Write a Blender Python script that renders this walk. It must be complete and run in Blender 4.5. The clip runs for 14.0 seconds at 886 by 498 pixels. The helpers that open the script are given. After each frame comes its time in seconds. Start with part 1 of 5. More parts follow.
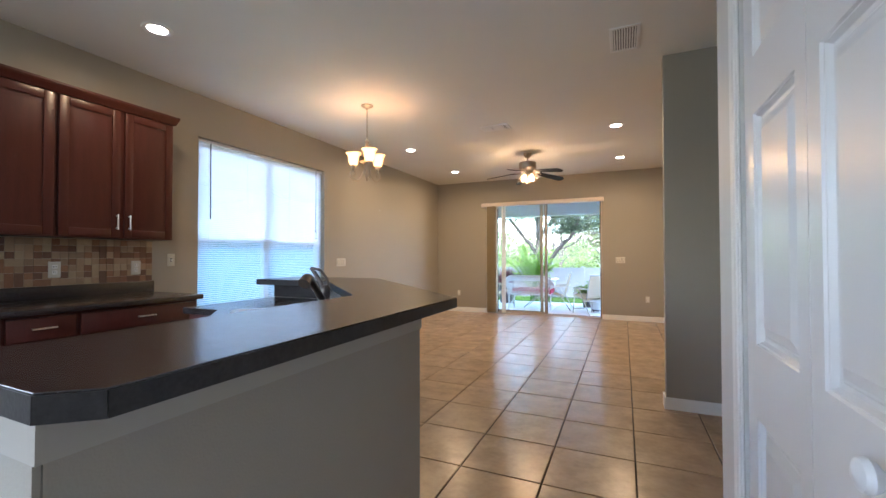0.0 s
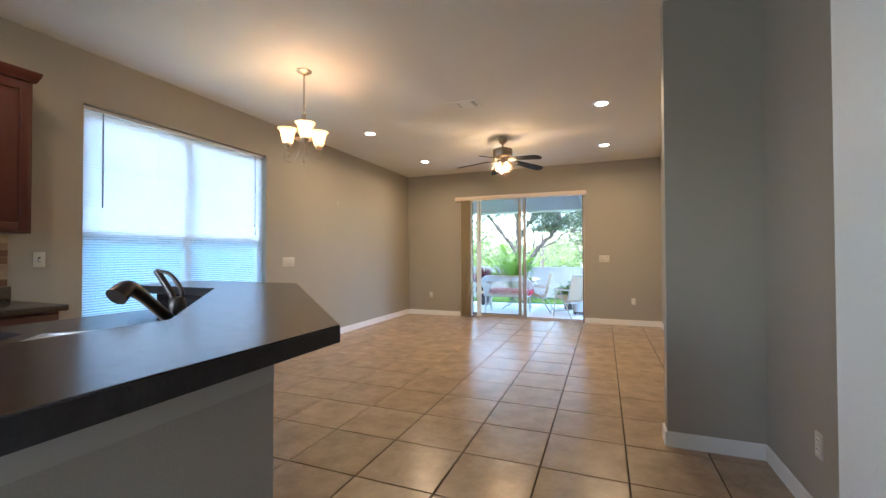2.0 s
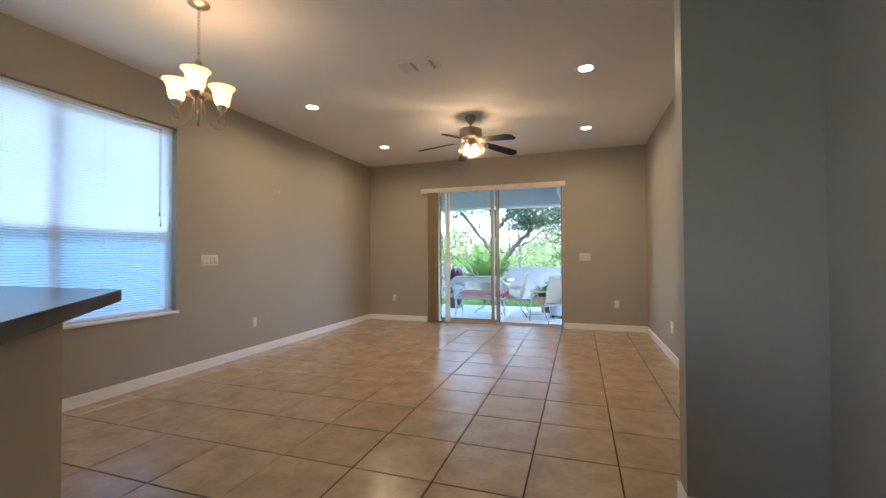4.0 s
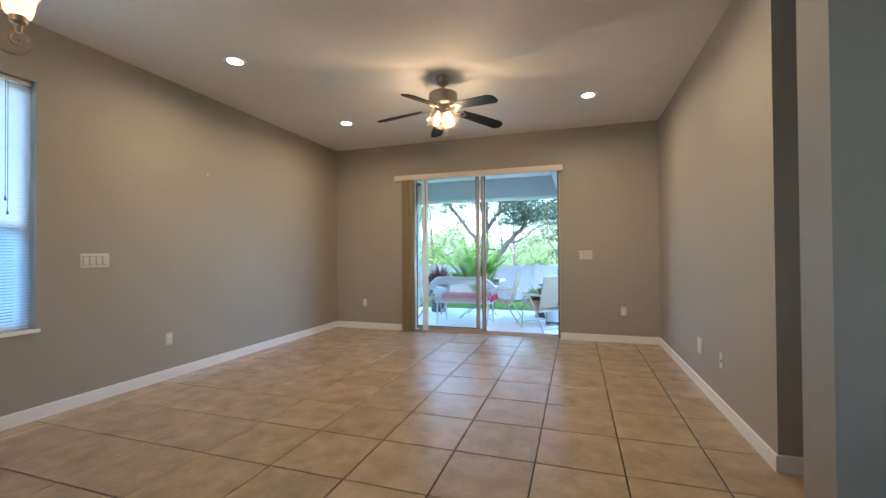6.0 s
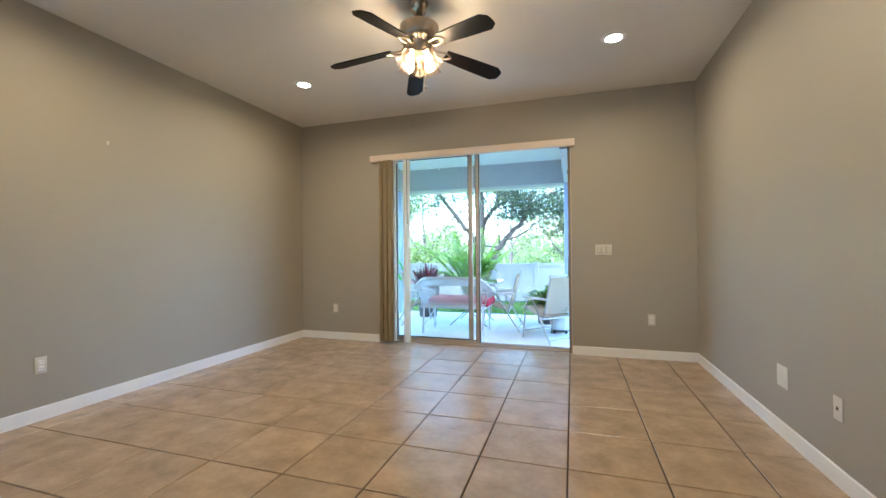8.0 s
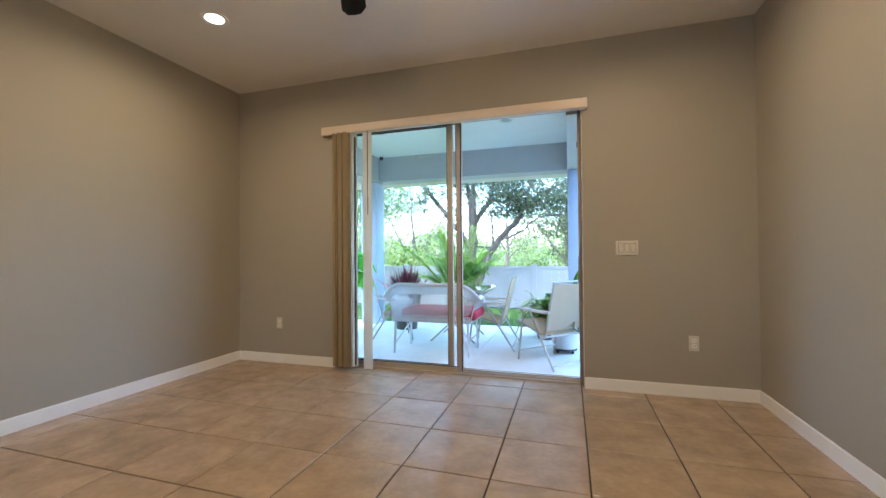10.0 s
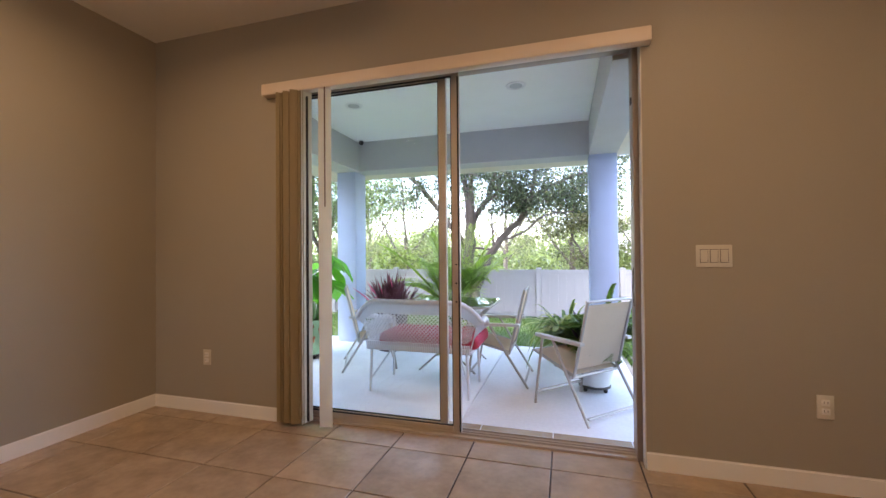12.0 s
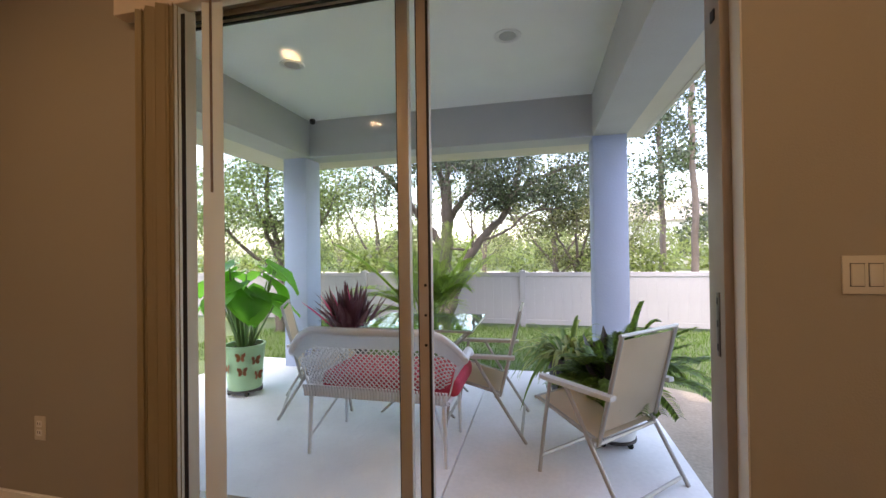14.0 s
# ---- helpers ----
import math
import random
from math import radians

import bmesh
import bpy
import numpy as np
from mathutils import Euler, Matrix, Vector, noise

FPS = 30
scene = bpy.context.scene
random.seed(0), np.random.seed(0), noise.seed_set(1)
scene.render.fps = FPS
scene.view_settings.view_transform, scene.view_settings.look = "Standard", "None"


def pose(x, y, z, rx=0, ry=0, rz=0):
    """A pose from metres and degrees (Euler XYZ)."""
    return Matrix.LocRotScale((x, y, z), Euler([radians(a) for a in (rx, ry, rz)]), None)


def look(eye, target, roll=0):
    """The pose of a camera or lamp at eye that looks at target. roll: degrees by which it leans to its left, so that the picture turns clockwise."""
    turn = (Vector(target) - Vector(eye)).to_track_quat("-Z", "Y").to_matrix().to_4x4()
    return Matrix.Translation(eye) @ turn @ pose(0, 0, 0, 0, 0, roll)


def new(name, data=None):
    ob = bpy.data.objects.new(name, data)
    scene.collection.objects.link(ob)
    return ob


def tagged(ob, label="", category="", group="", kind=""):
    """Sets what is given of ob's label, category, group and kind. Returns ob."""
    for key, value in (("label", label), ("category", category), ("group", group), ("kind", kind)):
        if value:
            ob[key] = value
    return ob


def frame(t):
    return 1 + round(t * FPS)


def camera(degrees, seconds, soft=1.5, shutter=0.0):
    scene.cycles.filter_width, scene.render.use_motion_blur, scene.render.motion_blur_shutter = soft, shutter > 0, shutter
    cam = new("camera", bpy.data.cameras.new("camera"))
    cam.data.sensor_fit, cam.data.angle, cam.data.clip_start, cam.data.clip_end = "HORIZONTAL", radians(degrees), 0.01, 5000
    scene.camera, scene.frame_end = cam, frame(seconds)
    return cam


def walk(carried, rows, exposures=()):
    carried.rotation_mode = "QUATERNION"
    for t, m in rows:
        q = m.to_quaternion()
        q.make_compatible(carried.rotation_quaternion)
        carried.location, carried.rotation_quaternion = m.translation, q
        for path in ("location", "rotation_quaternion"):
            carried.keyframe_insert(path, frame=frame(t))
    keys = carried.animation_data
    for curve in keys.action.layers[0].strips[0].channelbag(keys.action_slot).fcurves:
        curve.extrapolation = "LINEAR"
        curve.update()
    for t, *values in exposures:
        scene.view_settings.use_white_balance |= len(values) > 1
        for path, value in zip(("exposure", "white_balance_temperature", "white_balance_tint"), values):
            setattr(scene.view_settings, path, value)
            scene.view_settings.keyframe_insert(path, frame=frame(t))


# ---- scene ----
cam = camera(94.9, 14.0)
PATH = [
    (0, (0.0, 0.046, 1.233), (-0.812, 1.873, 1.267), -0.1),
    (0.5, (-0.006, 0.214, 1.226), (-0.816, 2.042, 1.26), -0.1),
    (1, (-0.007, 0.413, 1.221), (-0.799, 2.25, 1.253), -0.1),
    (1.5, (-0.023, 0.605, 1.22), (-0.79, 2.452, 1.25), -0.1),
    (2, (-0.063, 0.83, 1.221), (-0.799, 2.689, 1.251), -0.2),
    (2.5, (-0.08, 1.014, 1.221), (-0.789, 2.884, 1.25), -0.2),
    (3, (-0.107, 1.223, 1.21), (-0.782, 3.105, 1.241), -0.1),
    (5.5, (-0.17, 2.485, 1.15), (-0.788, 4.387, 1.181), -0.5),
    (6, (-0.186, 2.769, 1.178), (-0.807, 4.67, 1.2), -0.4),
    (6.5, (-0.23, 3.046, 1.156), (-0.845, 4.949, 1.181), -0.4),
    (7, (-0.282, 3.303, 1.142), (-0.898, 5.205, 1.167), -0.5),
    (7.5, (-0.324, 3.572, 1.169), (-0.945, 5.474, 1.178), -0.5),
    (8, (-0.381, 3.824, 1.139), (-0.988, 5.73, 1.154), -0.5),
    (8.5, (-0.419, 4.068, 1.144), (-1.011, 5.979, 1.148), -0.7),
    (9, (-0.424, 4.371, 1.1), (-1.019, 6.28, 1.12), -0.5),
    (11.5, (-0.728, 5.861, 1.146), (-1.308, 7.775, 1.175), -0.5),
    (12, (-0.804, 6.114, 1.169), (-1.376, 8.03, 1.194), -0.5),
    (12.5, (-0.887, 6.362, 1.192), (-1.446, 8.283, 1.219), -0.5),
    (13, (-0.948, 6.577, 1.209), (-1.483, 8.504, 1.232), -0.6),
    (13.5, (-0.986, 6.833, 1.225), (-1.494, 8.767, 1.247), -0.6),
    (14, (-1.025, 7.076, 1.231), (-1.487, 9.022, 1.248), -0.8),
]
walk(cam, [(t, look(eye, target, roll)) for t, eye, target, roll in PATH],
     exposures=[(0.0, 4.3, 5600, 10), (1.0, 4.3, 5550, 9), (2.0, 4.28, 5450, 6), (3.0, 4.0, 5400, 6), (5.5, 3.9, 5200, 4), (6.5, 4.1, 4850, -1), (8.0, 4.22, 4900, -2), (9.0, 4.12, 5000, -2), (11.3, 3.57, 6050, 16), (12.5, 3.34, 6900, 22), (14.0, 2.88, 7450, 21)])

# ---- world, sun, exposure ----
SUN_EL, SUN_AZ = 62.0, 186.0   # azimuth from +y towards +x
world = bpy.data.worlds.new("world")
scene.world = world
world.use_nodes = True
wn = world.node_tree
sky = wn.nodes.new("ShaderNodeTexSky")
sky.sky_type = "NISHITA"
sky.sun_disc = False
sky.sun_elevation, sky.sun_rotation = radians(SUN_EL), radians(SUN_AZ)
sky.air_density, sky.dust_density = 1.0, 2.0
wn.links.new(sky.outputs[0], wn.nodes["Background"].inputs[0])
wn.nodes["Background"].inputs[1].default_value = 0.175


def lamp(name, kind, energy, colour, m, **more):
    data = bpy.data.lights.new(name, kind)
    data.energy, data.color = energy, colour
    for key in more:
        if key == "size":
            data.size = more[key]
        elif key == "radius":
            data.shadow_soft_size = more[key]
        elif key == "angle":
            data.angle = more[key]
        elif key == "shape":
            data.shape = more[key]
        elif key == "spread":
            data.spread = more[key]
    ob = new(name, data)
    ob.matrix_world = m
    return ob


sun_dir = Vector((math.sin(radians(SUN_AZ)) * math.cos(radians(SUN_EL)), math.cos(radians(SUN_AZ)) * math.cos(radians(SUN_EL)), math.sin(radians(SUN_EL))))
lamp("sun", "SUN", 0.38, (1.0, 0.95, 0.87), look(sun_dir * 30, (0, 0, 0)), angle=radians(0.5))

WARM = (1.0, 0.60, 0.29)
CEIL = 2.866
CANS = [(-0.074, 5.56), (-2.99, 5.56), (-2.985, 7.355), (-0.044, 7.385), (-3.05, 1.86)]
CAN_W, CHAND_W, FAN_W = 0.96, 0.20, 0.44
CHAND = (-2.535, 3.725)
FAN = (-1.382, 6.465)
for cx, cy in CANS:
    lamp("can_light", "AREA", CAN_W * (0.45 if cy < 3 else 1.0), (1.0, 0.64, 0.32), pose(cx, cy, CEIL - 0.012), size=0.13, shape="DISK", spread=radians(165))


# daylight in the kitchen window; front and side fills added at openings out of view
win = lamp("window_daylight", "AREA", 0.22, (0.90, 0.96, 1.0), pose(-4.115, 3.70, 1.50, 0, -90, 0), shape="RECTANGLE", size=1.82)
win.data.size_y = 1.86
front = lamp("front_fill", "AREA", 0.85, (0.92, 0.96, 1.0), pose(-2.05, -2.56, 1.55, 90, 0, 0), shape="RECTANGLE", size=1.08)
front.data.size_y = 1.28
# side fill added to brighten the closet side, no window known there
side = lamp("side_fill", "AREA", 2.2, (0.92, 0.96, 1.0), pose(-4.0, -1.35, 1.55, 0, -90, 0), shape="RECTANGLE", size=1.28)
side.data.size_y = 1.48


# ---- mesh helpers ----
def bm_new():
    return bmesh.new()


def box(bm, x0, x1, y0, y1, z0, z1, bevel=0.0, seg=2):
    res = bmesh.ops.create_cube(bm, size=1.0)
    for v in res["verts"]:
        v.co = Vector(((x0 + x1) / 2 + v.co.x * (x1 - x0), (y0 + y1) / 2 + v.co.y * (y1 - y0), (z0 + z1) / 2 + v.co.z * (z1 - z0)))
    if bevel > 0:
        edges = list({e for v in res["verts"] for e in v.link_edges})
        bmesh.ops.bevel(bm, geom=edges, offset=bevel, segments=seg, affect="EDGES", profile=0.5)
    return res["verts"]


def prism(bm, pts, z0, z1, bevel=0.0):
    """An upright prism over a plan outline."""
    low = [bm.verts.new((x, y, z0)) for x, y in pts]
    top = [bm.verts.new((x, y, z1)) for x, y in pts]
    n = len(pts)
    faces = [bm.faces.new(top), bm.faces.new(list(reversed(low)))]
    for k in range(n):
        faces.append(bm.faces.new((low[k], low[(k + 1) % n], top[(k + 1) % n], top[k])))
    bmesh.ops.recalc_face_normals(bm, faces=faces)
    if bevel > 0:
        edges = [e for e in faces[0].edges]
        bmesh.ops.bevel(bm, geom=edges, offset=bevel, segments=2, affect="EDGES", profile=0.5)


def lathe(bm, profile, n=24, at=(0, 0, 0), turn=None):
    """A body of revolution about z from (radius, height) pairs."""
    rings = []
    turn = turn or Matrix.Identity(4)
    for r, z in profile:
        ring = []
        for k in range(n):
            a = 2 * math.pi * k / n
            ring.append(bm.verts.new(Vector(at) + turn @ Vector((r * math.cos(a), r * math.sin(a), z))))
        rings.append(ring)
    for a, b in zip(rings, rings[1:]):
        for k in range(n):
            bm.faces.new((a[k], a[(k + 1) % n], b[(k + 1) % n], b[k]))
    for ring, flip in ((rings[0], True), (rings[-1], False)):
        if (ring[0].co - ring[n // 2].co).length > 1e-4:
            bm.faces.new(list(reversed(ring)) if flip else ring)
    return rings


def open_lathe(bm, profile, n=24, at=(0, 0, 0), turn=None):
    rings = []
    turn = turn or Matrix.Identity(4)
    for r, z in profile:
        rings.append([bm.verts.new(Vector(at) + turn @ Vector((r * math.cos(2 * math.pi * k / n), r * math.sin(2 * math.pi * k / n), z))) for k in range(n)])
    for a, b in zip(rings, rings[1:]):
        for k in range(n):
            bm.faces.new((a[k], a[(k + 1) % n], b[(k + 1) % n], b[k]))


def tube(bm, pts, r, n=8, close=False):
    """A round rod along points; r is one radius or one for each point."""
    pts = [Vector(p) for p in pts]
    rs = r if isinstance(r, (list, tuple)) else [r] * len(pts)
    rings = []
    side = None
    for k, p in enumerate(pts):
        a = pts[k - 1] if (k or close) else pts[0]
        b = pts[(k + 1) % len(pts)] if (k < len(pts) - 1 or close) else pts[-1]
        d = (b - a).normalized()
        if side is None:
            side = d.orthogonal().normalized()
        side = (side - d * side.dot(d)).normalized()
        up = d.cross(side)
        rings.append([bm.verts.new(p + (side * math.cos(2 * math.pi * j / n) + up * math.sin(2 * math.pi * j / n)) * rs[k]) for j in range(n)])
    pairs = list(zip(rings, rings[1:])) + ([(rings[-1], rings[0])] if close else [])
    for a, b in pairs:
        for j in range(n):
            bm.faces.new((a[j], a[(j + 1) % n], b[(j + 1) % n], b[j]))
    if not close:
        bm.faces.new(list(reversed(rings[0])))
        bm.faces.new(rings[-1])


def curve_pts(ctrl, n=8):
    """A smooth line through control points."""
    c = [Vector(p) for p in ctrl]
    c = [c[0] * 2 - c[1]] + c + [c[-1] * 2 - c[-2]]
    out = []
    for k in range(1, len(c) - 2):
        for s in range(n):
            t = s / n
            out.append(0.5 * ((2 * c[k]) + (c[k + 1] - c[k - 1]) * t + (2 * c[k - 1] - 5 * c[k] + 4 * c[k + 1] - c[k + 2]) * t * t + (3 * c[k] - c[k - 1] - 3 * c[k + 1] + c[k + 2]) * t ** 3))
    out.append(c[-2])
    return out


def part(name, bm, material, parent=None, label="", smooth=False):
    mesh = bpy.data.meshes.new(name)
    bmesh.ops.recalc_face_normals(bm, faces=bm.faces)
    bm.to_mesh(mesh)
    bm.free()
    if smooth:
        mesh.polygons.foreach_set("use_smooth", [True] * len(mesh.polygons))
        mesh.set_sharp_from_angle(angle=radians(40))
    mesh.materials.append(material)
    ob = new(name, mesh)
    if parent is not None:
        ob.parent = parent
    if label:
        ob["label"] = label
    return ob


def boxpart(name, b, material, parent=None, label="", bevel=0.0):
    bm = bm_new()
    box(bm, *b, bevel=bevel)
    return part(name, bm, material, parent, label, smooth=bevel > 0)


def thing(name, m, label, category, group="", kind=""):
    ob = new(name)
    ob.empty_display_size = 0.1
    ob.matrix_basis = m
    return tagged(ob, label, category, group, kind)


# ---- materials ----
def mat(name, base, rough=0.6, metal=0.0, vary=0.12, scale=6.0, fine=0.0, fine_scale=120.0, bump=0.0, bump_scale=80.0, random_by="", spread=0.35, spec=0.5, stretch=(1, 1, 1), coat=0.0, rough_vary=0.0):
    """A surface with broad and fine variation of tone, relief and uneven gloss."""
    m = bpy.data.materials.new(name)
    m.use_nodes = True
    nt = m.node_tree
    N, L = nt.nodes.new, nt.links.new
    bsdf = nt.nodes["Principled BSDF"]
    bsdf.inputs["Roughness"].default_value = rough
    bsdf.inputs["Metallic"].default_value = metal
    bsdf.inputs["Specular IOR Level"].default_value = spec
    bsdf.inputs["Coat Weight"].default_value = coat
    co = N("ShaderNodeTexCoord")
    mp = N("ShaderNodeMapping")
    mp.inputs["Scale"].default_value = stretch
    L(co.outputs["Object"], mp.inputs["Vector"])
    if random_by == "object":
        oi = N("ShaderNodeObjectInfo")
        shift = N("ShaderNodeMath")
        shift.operation = "MULTIPLY"
        shift.inputs[1].default_value = 37.0
        L(oi.outputs["Random"], shift.inputs[0])
        L(shift.outputs[0], mp.inputs["Location"])
    n1 = N("ShaderNodeTexNoise")
    n1.inputs["Scale"].default_value, n1.inputs["Detail"].default_value = scale, 5.0
    L(mp.outputs[0], n1.inputs["Vector"])
    n2 = N("ShaderNodeTexNoise")
    n2.inputs["Scale"].default_value, n2.inputs["Detail"].default_value = fine_scale, 3.0
    L(mp.outputs[0], n2.inputs["Vector"])
    add = N("ShaderNodeMath")
    add.operation = "MULTIPLY_ADD"
    L(n1.outputs[0], add.inputs[0])
    add.inputs[1].default_value = 2 * vary
    add.inputs[2].default_value = 1 - vary
    add2 = N("ShaderNodeMath")
    add2.operation = "MULTIPLY_ADD"
    L(n2.outputs[0], add2.inputs[0])
    add2.inputs[1].default_value = 2 * fine
    add2.inputs[2].default_value = -fine
    tot = N("ShaderNodeMath")
    tot.operation = "ADD"
    L(add.outputs[0], tot.inputs[0])
    L(add2.outputs[0], tot.inputs[1])
    last = tot.outputs[0]
    if random_by:
        info = N("ShaderNodeObjectInfo" if random_by == "object" else "ShaderNodeNewGeometry")
        rnd = N("ShaderNodeMath")
        rnd.operation = "MULTIPLY_ADD"
        L(info.outputs["Random" if random_by == "object" else "Random Per Island"], rnd.inputs[0])
        rnd.inputs[1].default_value, rnd.inputs[2].default_value = spread, 1 - spread / 2
        mul = N("ShaderNodeMath")
        mul.operation = "MULTIPLY"
        L(last, mul.inputs[0])
        L(rnd.outputs[0], mul.inputs[1])
        last = mul.outputs[0]
    col = N("ShaderNodeVectorMath")
    col.operation = "SCALE"
    col.inputs[0].default_value = base[:3]
    L(last, col.inputs["Scale"])
    L(col.outputs[0], bsdf.inputs["Base Color"])
    if rough_vary:
        rv = N("ShaderNodeMath")
        rv.operation = "MULTIPLY_ADD"
        L(n1.outputs[0], rv.inputs[0])
        rv.inputs[1].default_value, rv.inputs[2].default_value = 2 * rough_vary, rough - rough_vary
        L(rv.outputs[0], bsdf.inputs["Roughness"])
    if bump:
        n3 = N("ShaderNodeTexNoise")
        n3.inputs["Scale"].default_value, n3.inputs["Detail"].default_value = bump_scale, 4.0
        L(mp.outputs[0], n3.inputs["Vector"])
        bp = N("ShaderNodeBump")
        bp.inputs["Strength"].default_value, bp.inputs["Distance"].default_value = bump, 0.004
        L(n3.outputs[0], bp.inputs["Height"])
        L(bp.outputs[0], bsdf.inputs["Normal"])
    return m


def leaf_mat(name, base, glow=0.5, vary=0.5):
    """A leaf: gloss above, light through it, each leaf of its own tone."""
    m = mat(name, base, rough=0.45, vary=0.15, scale=9.0)
    nt = m.node_tree
    N, L = nt.nodes.new, nt.links.new
    bsdf = nt.nodes["Principled BSDF"]
    geo = N("ShaderNodeNewGeometry")
    mul = N("ShaderNodeMath")
    mul.operation = "MULTIPLY_ADD"
    L(geo.outputs["Random Per Island"], mul.inputs[0])
    mul.inputs[1].default_value, mul.inputs[2].default_value = 2 * vary, 1 - vary
    src = bsdf.inputs["Base Color"].links[0].from_socket
    sc = N("ShaderNodeVectorMath")
    sc.operation = "SCALE"
    L(src, sc.inputs[0])
    L(mul.outputs[0], sc.inputs["Scale"])
    L(sc.outputs[0], bsdf.inputs["Base Color"])
    tr = N("ShaderNodeBsdfTranslucent")
    warm = N("ShaderNodeVectorMath")
    warm.operation = "MULTIPLY"
    L(sc.outputs[0], warm.inputs[0])
    warm.inputs[1].default_value = (2.2, 2.2, 1.0)
    L(warm.outputs[0], tr.inputs["Color"])
    mix = N("ShaderNodeMixShader")
    mix.inputs[0].default_value = glow
    L(bsdf.outputs[0], mix.inputs[1])
    L(tr.outputs[0], mix.inputs[2])
    L(mix.outputs[0], nt.nodes["Material Output"].inputs["Surface"])
    return m


def emit_mat(name, colour, strength):
    m = bpy.data.materials.new(name)
    m.use_nodes = True
    nt = m.node_tree
    e = nt.nodes.new("ShaderNodeEmission")
    e.inputs[0].default_value, e.inputs[1].default_value = (*colour, 1), strength
    nt.links.new(e.outputs[0], nt.nodes["Material Output"].inputs["Surface"])
    return m


def glass_mat(name, tint=(0.97, 0.985, 0.98), ior=1.5, rough=0.0):
    """A clear pane: what is behind it, and a gloss that grows at a slant."""
    m = bpy.data.materials.new(name)
    m.use_nodes = True
    nt = m.node_tree
    N, L = nt.nodes.new, nt.links.new
    tr, gl, fr, mx = N("ShaderNodeBsdfTransparent"), N("ShaderNodeBsdfGlossy"), N("ShaderNodeLayerWeight"), N("ShaderNodeMixShader")
    up, sc = N("ShaderNodeMath"), N("ShaderNodeMath")
    up.operation, sc.operation = "POWER", "MULTIPLY_ADD"
    f0 = ((ior - 1) / (ior + 1)) ** 2
    tr.inputs[0].default_value = (*tint, 1)
    gl.inputs["Roughness"].default_value = rough
    fr.inputs[0].default_value = 0.5
    L(fr.outputs["Facing"], up.inputs[0])
    up.inputs[1].default_value = 5.0
    L(up.outputs[0], sc.inputs[0])
    sc.inputs[1].default_value, sc.inputs[2].default_value = 1 - f0, f0
    L(sc.outputs[0], mx.inputs[0])
    L(tr.outputs[0], mx.inputs[1])
    L(gl.outputs[0], mx.inputs[2])
    L(mx.outputs[0], nt.nodes["Material Output"].inputs["Surface"])
    return m


def thin_mat(name, base, glow, rough=0.5):
    """Plastic, cloth or frosted glass that lets light through."""
    m = mat(name, base, rough=rough, vary=0.03, scale=4)
    nt = m.node_tree
    tr, mx = nt.nodes.new("ShaderNodeBsdfTranslucent"), nt.nodes.new("ShaderNodeMixShader")
    tr.inputs[0].default_value = (*base, 1)
    mx.inputs[0].default_value = glow
    nt.links.new(nt.nodes["Principled BSDF"].outputs[0], mx.inputs[1])
    nt.links.new(tr.outputs[0], mx.inputs[2])
    nt.links.new(mx.outputs[0], nt.nodes["Material Output"].inputs["Surface"])
    return m


M_wall = mat("wall_paint", (0.344, 0.312, 0.256), rough=0.55, vary=0.04, scale=1.5, fine=0.015, bump=0.25, bump_scale=160)
M_ceil = mat("ceiling_paint", (0.76, 0.74, 0.70), rough=0.8, vary=0.04, scale=2, fine=0.02, bump=0.4, bump_scale=120)
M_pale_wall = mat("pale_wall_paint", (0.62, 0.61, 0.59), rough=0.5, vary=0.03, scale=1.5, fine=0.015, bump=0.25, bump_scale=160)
M_trim = mat("trim_white", (0.80, 0.79, 0.77), rough=0.35, vary=0.03, scale=5)
M_doorw = mat("door_white", (0.68, 0.68, 0.69), rough=0.28, vary=0.02, scale=3, bump=0.08, bump_scale=200)
M_plate = mat("plate_almond", (0.60, 0.57, 0.50), rough=0.35, vary=0.02)
M_slot = mat("slot_dark", (0.05, 0.05, 0.05), rough=0.6)
M_grout = mat("grout", (0.030, 0.020, 0.014), rough=0.9, vary=0.25, scale=12)
M_tile = mat("floor_tile", (0.37, 0.272, 0.18), rough=0.26, spec=1.0, vary=0.46, scale=6.0, fine=0.14, fine_scale=30, random_by="object", spread=0.10, bump=0.05, bump_scale=14)
M_edge = mat("laminate_edge", (0.020, 0.0175, 0.018), spec=0.4, rough=0.42, vary=0.8, scale=32, fine=0.7, fine_scale=120, bump=0.10, bump_scale=110)
M_lam = mat("dark_laminate", (0.025, 0.021, 0.022), spec=0.9, rough=0.23, vary=0.3, scale=30, fine=0.5, fine_scale=220, bump=0.03, bump_scale=200, rough_vary=0.05)
M_wood = mat("cherry_wood", (0.070, 0.0175, 0.0125), rough=0.33, vary=0.28, scale=5, fine=0.2, fine_scale=40, stretch=(6, 6, 0.6), coat=0.2)
M_steel = mat("brushed_steel", (0.62, 0.60, 0.57), rough=0.32, metal=1.0, vary=0.06, scale=20)
M_bronze = mat("dark_bronze", (0.10, 0.085, 0.08), rough=0.28, metal=0.85, vary=0.2, scale=25)
M_nickel = mat("brushed_nickel", (0.42, 0.36, 0.29), rough=0.3, metal=1.0, vary=0.1, scale=30)
M_alu = mat("door_frame_metal", (0.45, 0.39, 0.325), rough=0.4, vary=0.06, scale=12, metal=0.2)
M_jamb = mat("jamb_metal", (0.27, 0.22, 0.175), rough=0.45, vary=0.12, scale=14, metal=0.1)
M_seal = mat("rubber_seal", (0.012, 0.012, 0.012), rough=0.7)
M_blade = mat("fan_blade_dark", (0.004, 0.003, 0.003), rough=0.45, spec=0.15, vary=0.3, scale=8, stretch=(1, 1, 1))
